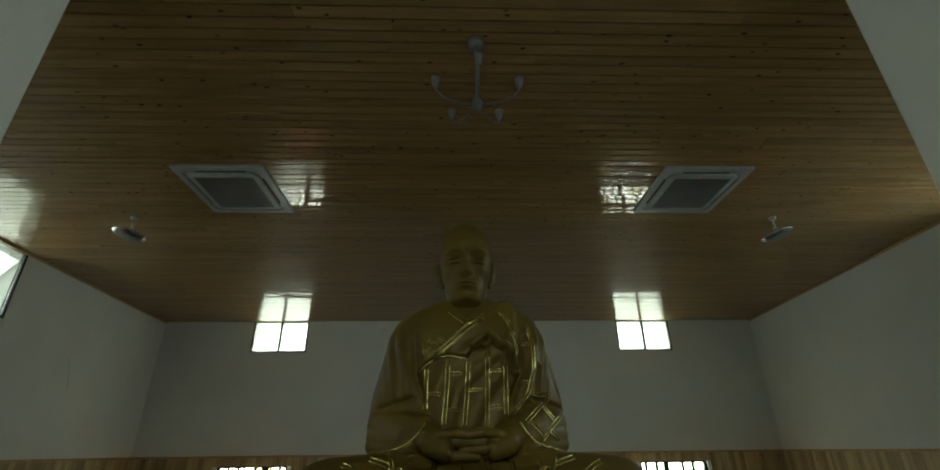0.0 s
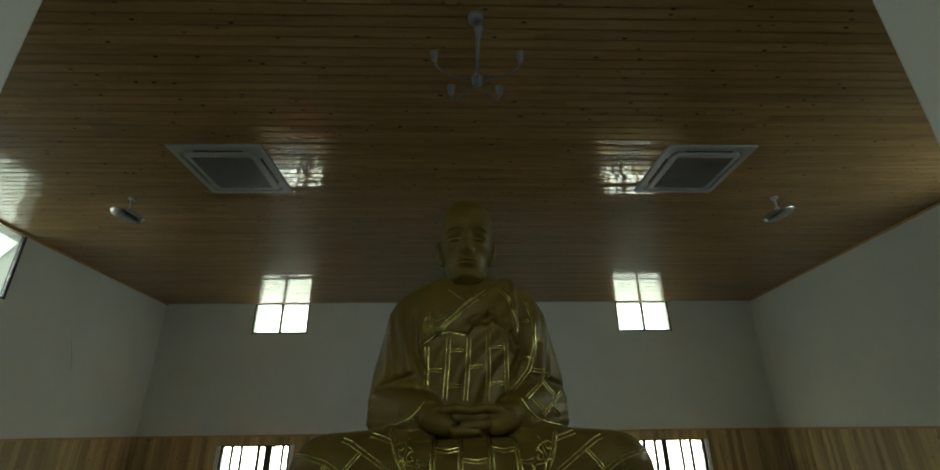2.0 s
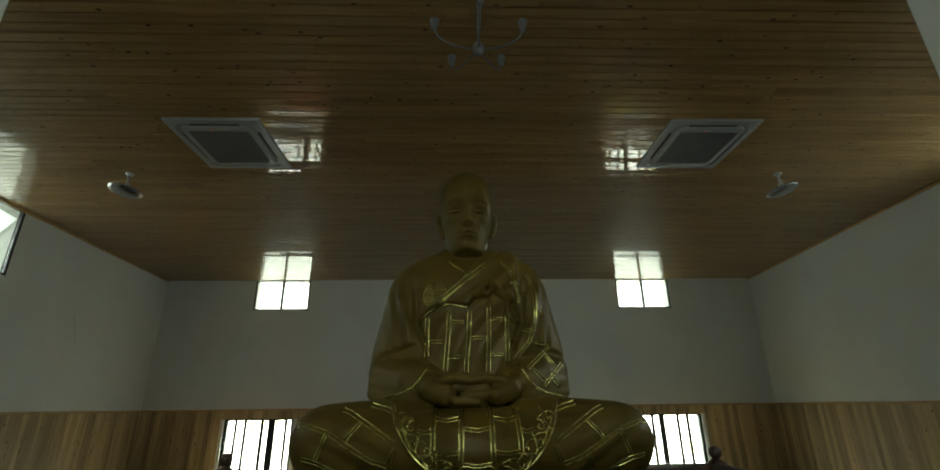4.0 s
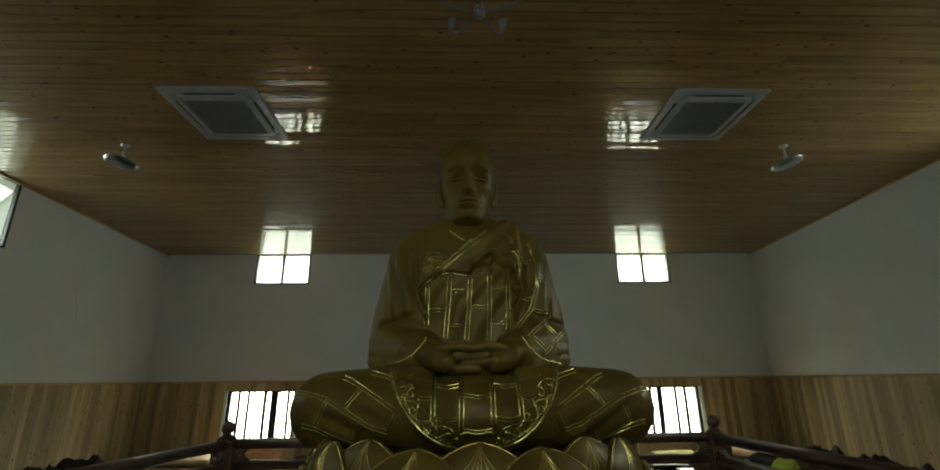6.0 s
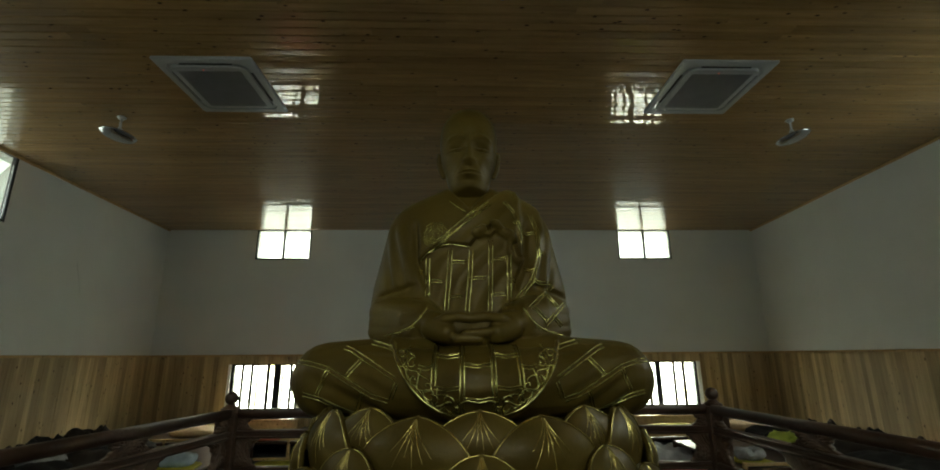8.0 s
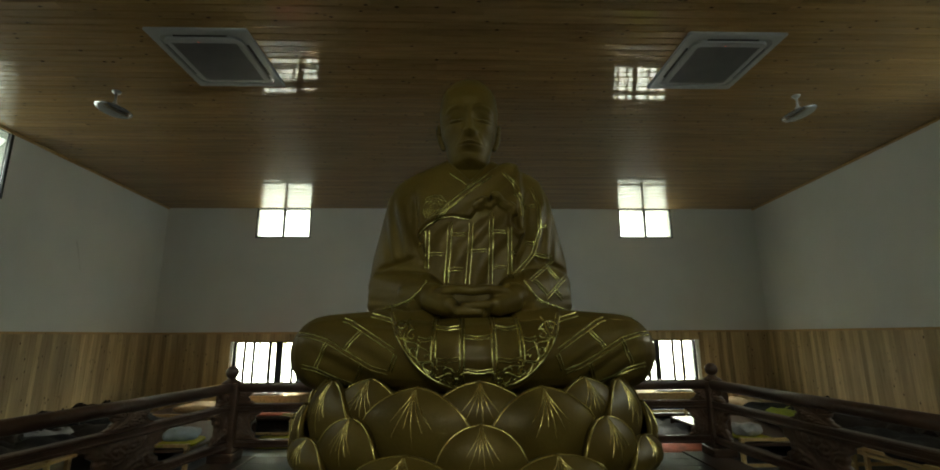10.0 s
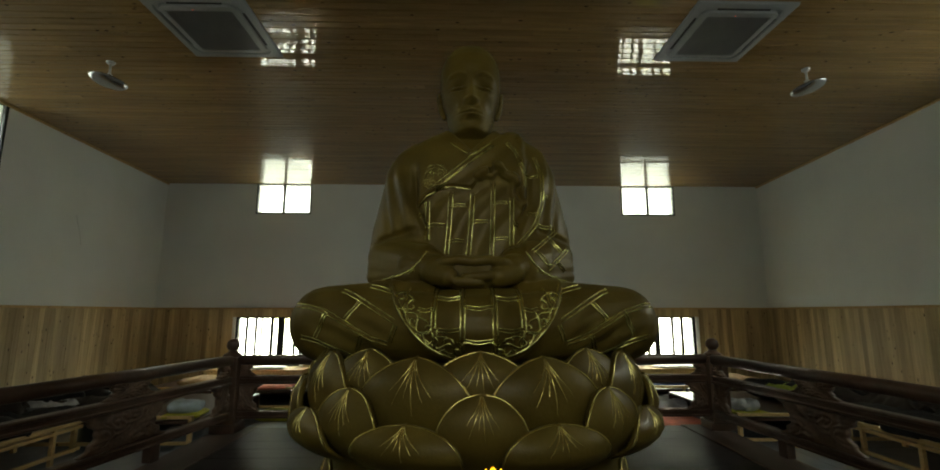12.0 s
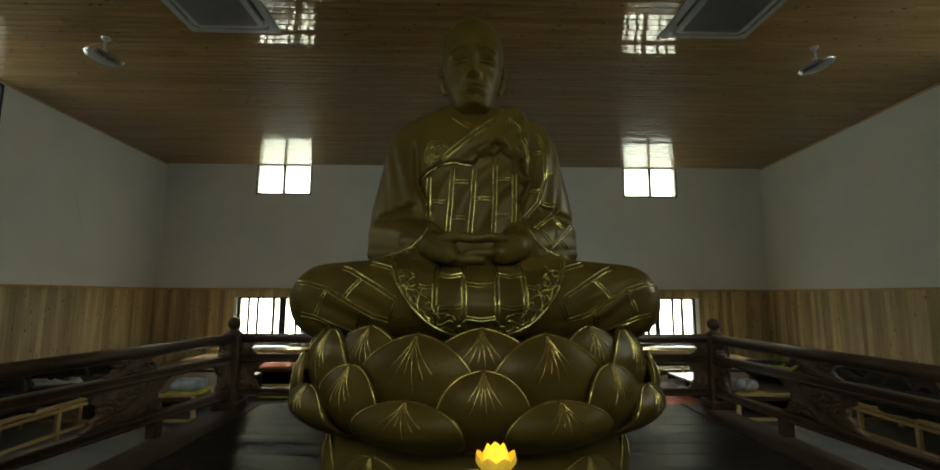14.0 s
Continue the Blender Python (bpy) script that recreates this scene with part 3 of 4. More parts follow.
def fold_relief(p, n):
    """Raised cloth edges and folds on the robe, as a height along the normal."""
    x, y, z = p
    h = 0.0
    front = ease(-n.y, -0.1, 0.35)
    if z > 0.93 and abs(x) < .5 and y < 0.1:
        edge = 1.532 + 0.847 * x                                        # diagonal neckline
        fall = float(np.interp(x, (-.26, -.18, -.10, -.02, .02, .09, .17, .22), (1.27, 1.34, 1.359, 1.344, 1.40, 1.44, 1.39, 1.27)))
        body = ease(z, .95, 1.05) * front
        over = ease(z - fall, 0.0, 0.010) * ease(edge - z, 0, .012) * ease(x, -.27, -.25)
        h += 0.027 * over * body * (1 - ease(x, .20, .24))
        h += 0.012 * ease(x, .19, .21) * ease(edge - z, 0, .02) * body * (1 - ease(x, .32, .36))
        s = (x * -.8 + z * .6)
        low = ease(fall - z, 0, .06) * (1 - ease(x, .14, .22)) * ease(x, -.28, -.2)
        h += 0.0050 * math.sin(s * 62 + 2.0 * math.sin(z * 9 + x * 4)) * body * low
        h += 0.0040 * math.sin((z - .9 * x) * 60 + math.sin(x * 14)) * over * body * (1 - ease(x, .2, .26))
        q = abs(x - MID)
        h -= 0.045 * ease(z - 1.545 - 1.25 * q, 0, .012) * ease(-y, 0, .05)
        groove = float(np.interp(z, (1.10, 1.18, 1.28, 1.44), (.19, .212, .252, .262)))
        upper = ease(z, 1.13, 1.19) * (1 - ease(z, 1.42, 1.52)) * front
        h -= 0.024 * math.exp(-((q - groove) / .016) ** 2) * upper
        h += 0.012 * ease(q, groove, groove + .05) * (1 - ease(q, groove + .08, groove + .17)) * upper
        h += 0.007 * math.sin((q - .12 * z) * 95 + 1.4 * math.sin(z * 7)) * ease(q, groove + .01, groove + .04) * (1 - ease(q, .36, .43)) * upper
        if abs(x) > .22:
            h += 0.0032 * math.sin((abs(x) - z * .30) * 58 + 1.2 * math.sin(z * 8 + x * 3)) * ease(abs(x), .25, .31) * (1 - ease(abs(x), .35, .42)) * front * ease(z, 1.18, 1.3) * (1 - ease(z, 1.40, 1.52))
            crease = 1.148 - .25 * (abs(x) - .36)
            h -= 0.014 * math.exp(-((z - crease) / .012) ** 2) * ease(abs(x), .24, .30) * (1 - ease(abs(x), .42, .48))
    if z <= 0.93 and y < .1:
        inside = ease(z - hem(x), 0.0, 0.010) * (1 - ease(abs(x), .352, .360)) * front
        h += 0.022 * inside
        arc = math.hypot(x * .8, z - 1.05)
        h += 0.0035 * math.sin(arc * 62 + 1.2 * math.sin(x * 8)) * inside * (1 - ease(abs(x), .14, .24))
        h += 0.0065 * math.sin((z - abs(x) * .52) * 70 + 1.2 * math.sin(x * 6)) * (1 - inside) * ease(abs(x), .32, .42) * (1 - ease(abs(x), .62, .74)) * (1 - ease(z, .76, .84))
    return h


def ribbons(bm, tree, path, width, lift=0.0035, axis=(0, 1, 0)):
    """A thin raised strip laid on the surface behind a path drawn in the front view; returns nothing."""
    pts = []
    for a, b in zip(path, path[1:]):
        n = max(2, int(math.hypot(b[0] - a[0], b[1] - a[1]) / 0.012))
        pts += [(a[0] + (b[0] - a[0]) * k / n, a[1] + (b[1] - a[1]) * k / n) for k in range(n)]
    pts.append(path[-1])
    hits = []
    for x, z in pts:
        co, nor, _, _ = tree.ray_cast(Vector((x, -2, z)), Vector(axis))
        hits.append((co, nor) if co and co.y < .2 else None)
    rows = []
    prev = None
    for i, h in enumerate(hits):
        if h is None or (prev is not None and (h[0] - prev).length > .09):
            rows.append(None)
            prev = h[0] if h else None
            continue
        co, nor = h
        j = i + 1 if i + 1 < len(hits) and hits[i + 1] else i - 1
        if j < 0 or not hits[j]:
            rows.append(None)
            continue
        d = (hits[j][0] - co) * (1 if j > i else -1)
        side = d.cross(nor)
        if side.length < 1e-6:
            rows.append(None)
            continue
        side = side.normalized() * width / 2
        rows.append([bm.verts.new(co - side - nor * .002), bm.verts.new(co - side * .6 + nor * lift), bm.verts.new(co + side * .6 + nor * lift), bm.verts.new(co + side - nor * .002)])
        prev = co
    for a, b in zip(rows, rows[1:]):
        if a and b:
            for k in range(3):
                bm.faces.new((a[k], a[k + 1], b[k + 1], b[k]))


def doubled(bm, tree, path, gap=0.016, w=0.006):
    """Two fine parallel gold lines."""
    for s in (-.5, .5):
        off = []
        for i, p in enumerate(path):
            q, r = path[max(i - 1, 0)], path[min(i + 1, len(path) - 1)]
            dx, dz = r[0] - q[0], r[1] - q[1]
            ln = math.hypot(dx, dz) or 1
            off.append((p[0] - dz / ln * gap * s, p[1] + dx / ln * gap * s))
        ribbons(bm, tree, off, w)


def build_statue():
    from mathutils.bvhtree import BVHTree
    body = remeshed(statue_body(), 0.0062, 7)
    fine = remeshed(statue_fine(), 0.0042, 4)
    bm = bmesh.new()
    bm.from_mesh(body)
    bm.normal_update()
    moves = [(v, v.co + v.normal * fold_relief(v.co, v.normal)) for v in bm.verts]
    for v, co in moves:
        v.co = co
    bm.normal_update()
    bm.from_mesh(fine)
    statue_head(bm)
    tree = BVHTree.FromBMesh(bm)
    gold = bmesh.new()
    # patchwork columns on the chest, with staggered cross seams
    for x, lean, lo, hi in ((-.212, 0, 1.12, 1.295), (-.108, -.018, 1.055, 1.335), (-.012, -.02, 1.05, 1.33), (.080, -.01, 1.05, 1.385), (.164, -.006, 1.065, 1.31)):
        doubled(gold, tree, [(x + lean, lo), (x + lean * .4, (lo + hi) / 2), (x, hi)], .017)
    for a, b, z in ((-.225, -.135, 1.185), (-.265, -.225, 1.235), (-.125, -.032, 1.275), (-.13, -.045, 1.114), (-.032, .062, 1.20), (.068, .15, 1.29), (.066, .148, 1.125), (.155, .20, 1.19)):
        doubled(gold, tree, [(a + .008, z - .004), ((a + b) / 2, z + .002), (b - .008, z)], .013, .0065)
    # neckline band and hems
    for d in (0, .012, .030, .036):
        ribbons(gold, tree, [(-.212 + d * .65, 1.352 - d * .76), (-.03 + d * .65, 1.509 - d * .76), (.063 + d * .65, 1.585 - d * .76)], .008 if d in (0, .03) else .004)
    ribbons(gold, tree, [(-.11, 1.59), (-.07, 1.555), (-.035, 1.525)], .009)
    ribbons(gold, tree, [(-.255, 1.277), (-.215, 1.318), (-.177, 1.343), (-.14, 1.355), (-.101, 1.361), (-.06, 1.352), (-.021, 1.346)], .005)
    # embroidered roundel on the breast
    for k in range(26):
        a0, r = k * 2.4, .012 + .0021 * k
        ribbons(gold, tree, [(-.175 + r * math.cos(a0 + t * .36), 1.412 + r * math.sin(a0 + t * .36) + .003 * math.sin(5 * t)) for t in range(5)], .0042, .0025)
    # long seams down the draped sleeve
    doubled(gold, tree, [(.15, 1.585), (.19, 1.53), (.222, 1.43), (.225, 1.36)], .013)
    doubled(gold, tree, [(.279, 1.526), (.308, 1.43), (.303, 1.30), (.265, 1.184), (.188, 1.096)], .014)
    for z, a, b in ((1.425, .225, .29), (1.47, .19, .215), (1.24, .235, .285), (1.33, .31, .345), (1.185, .27, .37)):
        doubled(gold, tree, [(a, z + .004), ((a + b) / 2, z - .005), (b, z + .002)], .012, .006)
    for pts in ([(.235, 1.055), (.30, 1.11), (.37, 1.17)], [(.31, .985), (.36, 1.03), (.425, 1.09)], [(.255, 1.06), (.32, 1.0)], [(.335, 1.135), (.385, 1.075)], [(.355, 1.03), (.40, .985)]):
        doubled(gold, tree, pts, .013, .006)
    for s in (-1, 1):
        ribbons(gold, tree, [(s * .208, 1.055), (s * .235, 1.01), (s * .266, .981), (s * .32, .957), (s * .40, .943)], .008)
        ribbons(gold, tree, [(s * (.25 + .014 * t), .972 - .0022 * t + .006 * math.sin(t * 1.9)) for t in range(11)], .004, .0025)
        # knee seams: long ones sweeping down to the lap, short ones across
        for pts in ([(.56, .895), (.529, .886), (.42, .829), (.318, .771)], [(.76, .835), (.702, .831), (.614, .808), (.50, .75), (.41, .705), (.345, .688)], [(.72, .705), (.664, .694), (.56, .652), (.454, .613)], [(.44, .915), (.38, .90), (.34, .885)]):
            doubled(gold, tree, [(s * x, z) for x, z in pts], .015, .0075)
        for pts in ([(.468, .849), (.53, .777)], [(.613, .806), (.655, .707)], [(.312, .756), (.335, .693)], [(.45, .722), (.489, .63)]):
            doubled(gold, tree, [(s * x, z) for x, z in pts], .013, .0065)
        # apron border and its scrollwork
        edge = [(.350 - .035 * t, hem(.350 - .035 * t) + .012) for t in range(11)]
        ribbons(gold, tree, [(s * x, z) for x, z in edge], .011, .006)
        ribbons(gold, tree, [(s * x * .965, z + .013) for x, z in edge], .004, .003)
        run = [(.350 - .32 * k / 60, hem(.350 - .32 * k / 60)) for k in range(61)]
        dist = [0.0]
        for p, q in zip(run, run[1:]):
            dist.append(dist[-1] + math.hypot(q[0] - p[0], q[1] - p[1]))

        def inside(d, off):
            """A point d metres along the hem and off metres inside it."""
            x, z = float(np.interp(d, dist, [p[0] for p in run])), float(np.interp(d, dist, [p[1] for p in run]))
            e = .008
            dx = float(np.interp(d + e, dist, [p[0] for p in run])) - float(np.interp(d - e, dist, [p[0] for p in run]))
            dz = float(np.interp(d + e, dist, [p[1] for p in run])) - float(np.interp(d - e, dist, [p[1] for p in run]))
            ln = math.hypot(dx, dz) or 1
            return x + dz / ln * off, z - dx / ln * off

        last = dist[-1]
        ribbons(gold, tree, [(s * p[0], p[1]) for p in (inside(.03 + (last - .05) * k / 60, .042 + .018 * math.sin(k * .42)) for k in range(61))], .008, .005)
        for k in range(7):
            d0, way = .05 + (last - .10) * k / 6, (-1) ** k
            cx, cz = inside(d0, .046 - .012 * way)
            ribbons(gold, tree, [(s * (cx + (.024 - .0024 * a) * math.cos(a * .75 * way + 1.9 * k)), cz + (.024 - .0024 * a) * math.sin(a * .75 * way + 1.9 * k)) for a in range(9)], .0075, .005)
            ribbons(gold, tree, [(s * p[0], p[1]) for p in (inside(d0 + .008 * a, .046 + way * (.012 + .0065 * a - .0006 * a * a)) for a in range(7))], .008, .004)
            ribbons(gold, tree, [(s * p[0], p[1]) for p in (inside(d0 - .006 * a, .046 + way * (.010 + .008 * a)) for a in range(4))], .006, .004)
        doubled(gold, tree, [(s * .160, .90), (s * .163, .83), (s * .165, .752)], .015, .008)
        doubled(gold, tree, [(s * .058, .90), (s * .058, .76), (s * .062, .655)], .015, .008)
        for x0, x1, z in ((.062, .16, .86), (.065, .163, .745), (-.055, .055, .825), (.165, .225, .818), (-.055, .055, .705)):
            if x0 > 0 or s > 0:
                doubled(gold, tree, [(s * x0, z), (s * (x0 + x1) / 2, z - .008), (s * x1, z)], .012, .0065)
    before = len(bm.faces)
    join(bm, gold)
    bm.faces.ensure_lookup_table()
    for i, f in enumerate(bm.faces):
        f.smooth = True
        f.material_index = 1 if i >= before else 0
    me = bpy.data.meshes.new("statue")
    bm.to_mesh(me)
    bm.free()
    me.materials.append(BRONZE)
    me.materials.append(GOLD)
    ob = part("statue", me, BRONZE, at=pose(SX, SY, 0))
    return tagged(ob, "seated bronze statue with gilded robe seams on a lotus pedestal", "statue")


statue = build_statue()


# ---- lotus pedestal ----
def petal_mesh(width, z0, z1, r1, bulge, tuck=.10, soft_tip=.5, bottom=.35):
    """A thick, domed petal with a small point, a raised rim and fine gilded ribs that run together at its tip."""
    nu, nv = 29, 25

    def surf(s, v, back=0.0):
        u = max(0, (v - .34) / .66)
        half = width / 2 * (max(0, 1 - u ** 2.5) ** soft_tip if v > .34 else 1 - bottom * (1 - v / .34) ** 2)
        z = z0 + (z1 - z0) * v + .006 * max(0, 1 - abs(s)) * ease(v, .9, 1)
        swell = bulge - (bulge + tuck) * ((.6 - v) / .6) ** 2 if v < .6 else bulge * (1 - ((v - .6) / .4) ** 2)
        r = r1 + swell - .030 * abs(s) ** 2.6 * (1 - v * v * .7) + .004 * ease(abs(s), .90, .97) * ease(v, .3, .5) - back
        a = s * half / r1
        return Vector((r * math.sin(a), -r * math.cos(a), z))

    verts = [surf(2 * i / (nu - 1) - 1, 1 - (1 - j / (nv - 1)) ** 1.5, b) for b in (0, .018) for j in range(nv) for i in range(nu)]
    faces, off = [], nu * nv
    for j in range(nv - 1):
        for i in range(nu - 1):
            a = j * nu + i
            faces.append((a, a + 1, a + nu + 1, a + nu))
            faces.append((off + a, off + a + nu, off + a + nu + 1, off + a + 1))
    rim = [i for i in range(nu)] + [j * nu + nu - 1 for j in range(1, nv)] + [(nv - 1) * nu + i for i in range(nu - 2, -1, -1)] + [j * nu for j in range(nv - 2, 0, -1)]
    for a, b in zip(rim, rim[1:] + rim[:1]):
        faces.append((b, a, off + a, off + b))
    plain = len(faces)
    lines = [[(q * (1.02 - v) / .55, v) for v in (.97 - .045 * k for k in range(n))] for q, n in ((-.62, 7), (-.34, 10), (-.12, 8), (.06, 12), (.30, 9), (.56, 8))]
    lines += [[(s * .985, 1 - .62 * (1 - k / 17) ** 2) for k in range(18)] for s in (-1, 1)]
    for n, line in enumerate(lines):
        pts = [surf(max(-1, min(1, s)), v) for s, v in line]
        base = len(verts)
        for k, p in enumerate(pts):
            d = (pts[min(k + 1, len(pts) - 1)] - pts[max(k - 1, 0)]).normalized()
            out = Vector((p.x, p.y, 0)).normalized()
            side = d.cross(out).normalized() * (.0027 * (1 - .75 * k / len(pts)) if n < 6 else .0030)
            verts += [p - side - out * .001, p + out * (.0026 if n < 6 else .004), p + side - out * .001]
        for k in range(len(pts) - 1):
            a = base + 3 * k
            faces += [(a, a + 1, a + 4, a + 3), (a + 1, a + 2, a + 5, a + 4)]
    me = bpy.data.meshes.new("petal")
    me.from_pydata(verts, [], faces)
    me.polygons.foreach_set("use_smooth", [True] * len(faces))
    me.materials.append(BRONZE)
    me.materials.append(RIB)
    me.polygons.foreach_set("material_index", [0] * plain + [1] * (len(faces) - plain))
    return me


lotus = empty("lotus_pedestal", "round bronze lotus pedestal with tiers of ribbed petals", "pedestal", pose(SX, SY, 0))
part("core", lathe([(.63, 0), (.65, .03), (.655, .12), (.63, .22), (.62, .30), (.66, .44), (.66, .58), (.66, .60), (.60, .61)], 64), BRONZE, lotus, smooth=True)
TIERS = ((.375, .275, .457, .775, .050, .09, .48, 1), (.29, .28, .550, .752, .048, .08, .48, 0), (.41, .32, .655, .690, .064, .02, .60, 1), (.38, .38, .674, .665, .054, .02, .62, 0))
for width, z0, z1, r1, bulge, tuck, soft_tip, half in TIERS:
    me = petal_mesh(width, z0, z1, r1, bulge, tuck, soft_tip)
    for k in range(10):
        part("petal", me, BRONZE, lotus, at=pose(0, 0, 0, 0, 0, 36 * (k + half / 2)))
me = petal_mesh(.34, .0, .225, .645, .025, .02)
for k in range(10):
    part("base_petal", me, BRONZE, lotus, at=pose(0, 0, 0, 0, 0, 36 * k))


# ---- balustrade of dark carved wood ----
def relief(u, v, seed):
    """Curling leaf relief of a carved panel."""
    best = 0.0
    for k in range(7):
        cx, cy = (k * .377 + seed * .13) % 1, (k * .611 + .2) % 1
        dx, dy = (u - cx) * 1.6, v - cy
        d = math.hypot(dx, dy)
        a = math.atan2(dy, dx) * (1 if k % 2 else -1)
        best = max(best, (.5 + .5 * math.sin(d * 44 + a)) * max(0, 1 - d * 2.3) + .25 * max(0, 1 - d * 3))
    return min(1, best * 1.5)


def carved(wb, wm, wt, h, thick=.026, seed=0.0, half=0):
    """A waisted, pierced-edge carved panel standing in the x z plane; half cuts it at its middle."""
    def width(v):
        w = wm + (wb - wm) * max(0, 1 - v / .45) ** 1.4 if v < .45 else wm + (wt - wm) * max(0, (v - .45) / .55) ** 1.4
        return w * (1 + .045 * math.sin(v * 27 + seed))

    nu, nv = 46, 32
    verts, faces = [], []
    for side in (-1, 1):
        for j in range(nv):
            for i in range(nu):
                u, v = i / (nu - 1), j / (nv - 1)
                lo = 0 if half > 0 else -1
                hi = 0 if half < 0 else 1
                x = (lo + (hi - lo) * u) * width(v) / 2
                rim = min(1, 8 * min(u, 1 - u)) * min(1, 8 * min(v, 1 - v))
                verts.append((x, side * (thick / 2 + .016 * relief(u * (1 if half == 0 else .6), v, seed) * rim), v * h))
    off = nu * nv
    for j in range(nv - 1):
        for i in range(nu - 1):
            a = j * nu + i
            faces += [(a, a + 1, a + nu + 1, a + nu), (off + a, off + a + nu, off + a + nu + 1, off + a + 1)]
    rim = [i for i in range(nu)] + [j * nu + nu - 1 for j in range(1, nv)] + [(nv - 1) * nu + i for i in range(nu - 2, -1, -1)] + [j * nu for j in range(nv - 2, 0, -1)]
    for a, b in zip(rim, rim[1:] + rim[:1]):
        faces.append((b, a, off + a, off + b))
    me = bpy.data.meshes.new("carved_panel")
    me.from_pydata(verts, [], faces)
    me.polygons.foreach_set("use_smooth", [True] * len(faces))
    me.materials.append(CARVED)
    return me


CARVED = mat("carved dark wood", (0.105, 0.057, 0.033), 0.48, 0, 0.35, 9, 0.4, 50, 0.1)
LOWER_PANEL = carved(.50, .34, .54, .185, seed=1.3)
UPPER_PANEL = carved(.34, .20, .30, .095, seed=4.1)
LOWER_HALF = {s: carved(.30, .20, .34, .185, seed=2.2, half=s) for s in (-1, 1)}
UPPER_HALF = {s: carved(.26, .14, .26, .095, seed=3.7, half=s) for s in (-1, 1)}


def moulded_rail(length, zc, h, d):
    """A rail with a bead along its upper and lower edge, along x."""
    bm = box(0, length, -d / 2, d / 2, zc - h / 2, zc + h / 2, .004)
    for z in (zc - h * .32, zc + h * .32):
        for s in (-1, 1):
            tube([(0, s * d / 2, z), (length, s * d / 2, z)], h * .14, 8, bm)
    return bm


def balustrade(at, length, label, centre, feet):
    """A run of railing along +x of its pose: three rails, carved struts, feet."""
    b = empty("balustrade", label, "railing", at, "railing round the platform")
    part("top_rail", tube([(0, 0, .478), (length, 0, .478)], .034, 18), DARK_WOOD, b, smooth=True)
    part("middle_rail", moulded_rail(length, .345, .055, .052), DARK_WOOD, b)
    part("bottom_rail", moulded_rail(length, .115, .050, .056), DARK_WOOD, b)
    for c in centre:
        part("carved_panel", LOWER_PANEL, CARVED, b, at=pose(c, 0, .140))
        part("carved_strut", UPPER_PANEL, CARVED, b, at=pose(c, 0, .366))
    for x, s in ((.0, 1), (length, -1)):
        part("carved_panel", LOWER_HALF[s], CARVED, b, at=pose(x, 0, .140))
        part("carved_strut", UPPER_HALF[s], CARVED, b, at=pose(x, 0, .366))
    for x, z in feet:
        part("foot", box(x - .032, x + .032, -.026, .026, z, .092, .004), DARK_WOOD, b)
    return b


def newel(x, y):
    p = empty("newel_post", "square dark carved newel post with ball finial", "post", pose(x, y, 0), "newel posts")
    part("base", box(-.085, .085, -.085, .085, .004, .06, .012), DARK_WOOD, p)
    part("shaft", box(-.068, .068, -.068, .068, .058, .50, .010), CARVED, p)
    part("cap", lathe([(.06, .50), (.066, .507), (.05, .522), (.034, .53), (.030, .540)], 20), DARK_WOOD, p, smooth=True)
    ball = lathe([(.044 * math.sin(math.pi * k / 14), .580 - .044 * math.cos(math.pi * k / 14)) for k in range(15)], 22)
    part("ball", ball, DARK_WOOD, p, smooth=True)
    return p


RWX, REX, RY = -2.10, 1.30, 3.10
newel(RWX, RY)
newel(REX, RY)

balustrade(pose(RWX + .01, RY - .055, 0, 0, 0, -90 - 9.5), 2.05, "dark lacquered carved railing beside the platform", (.80,), ((.62, .005), (1.95, FLOOR)))
balustrade(pose(REX - .03, RY - .055, 0, 0, 0, -90 + 4.5), 2.05, "dark lacquered carved railing beside the platform", (.86,), ((.62, .005), (1.95, FLOOR)))
balustrade(pose(RWX + .055, RY, 0), REX - RWX - .11, "dark lacquered railing behind the statue", (1.1, 2.19), ((1.1, 0), (2.19, 0)))


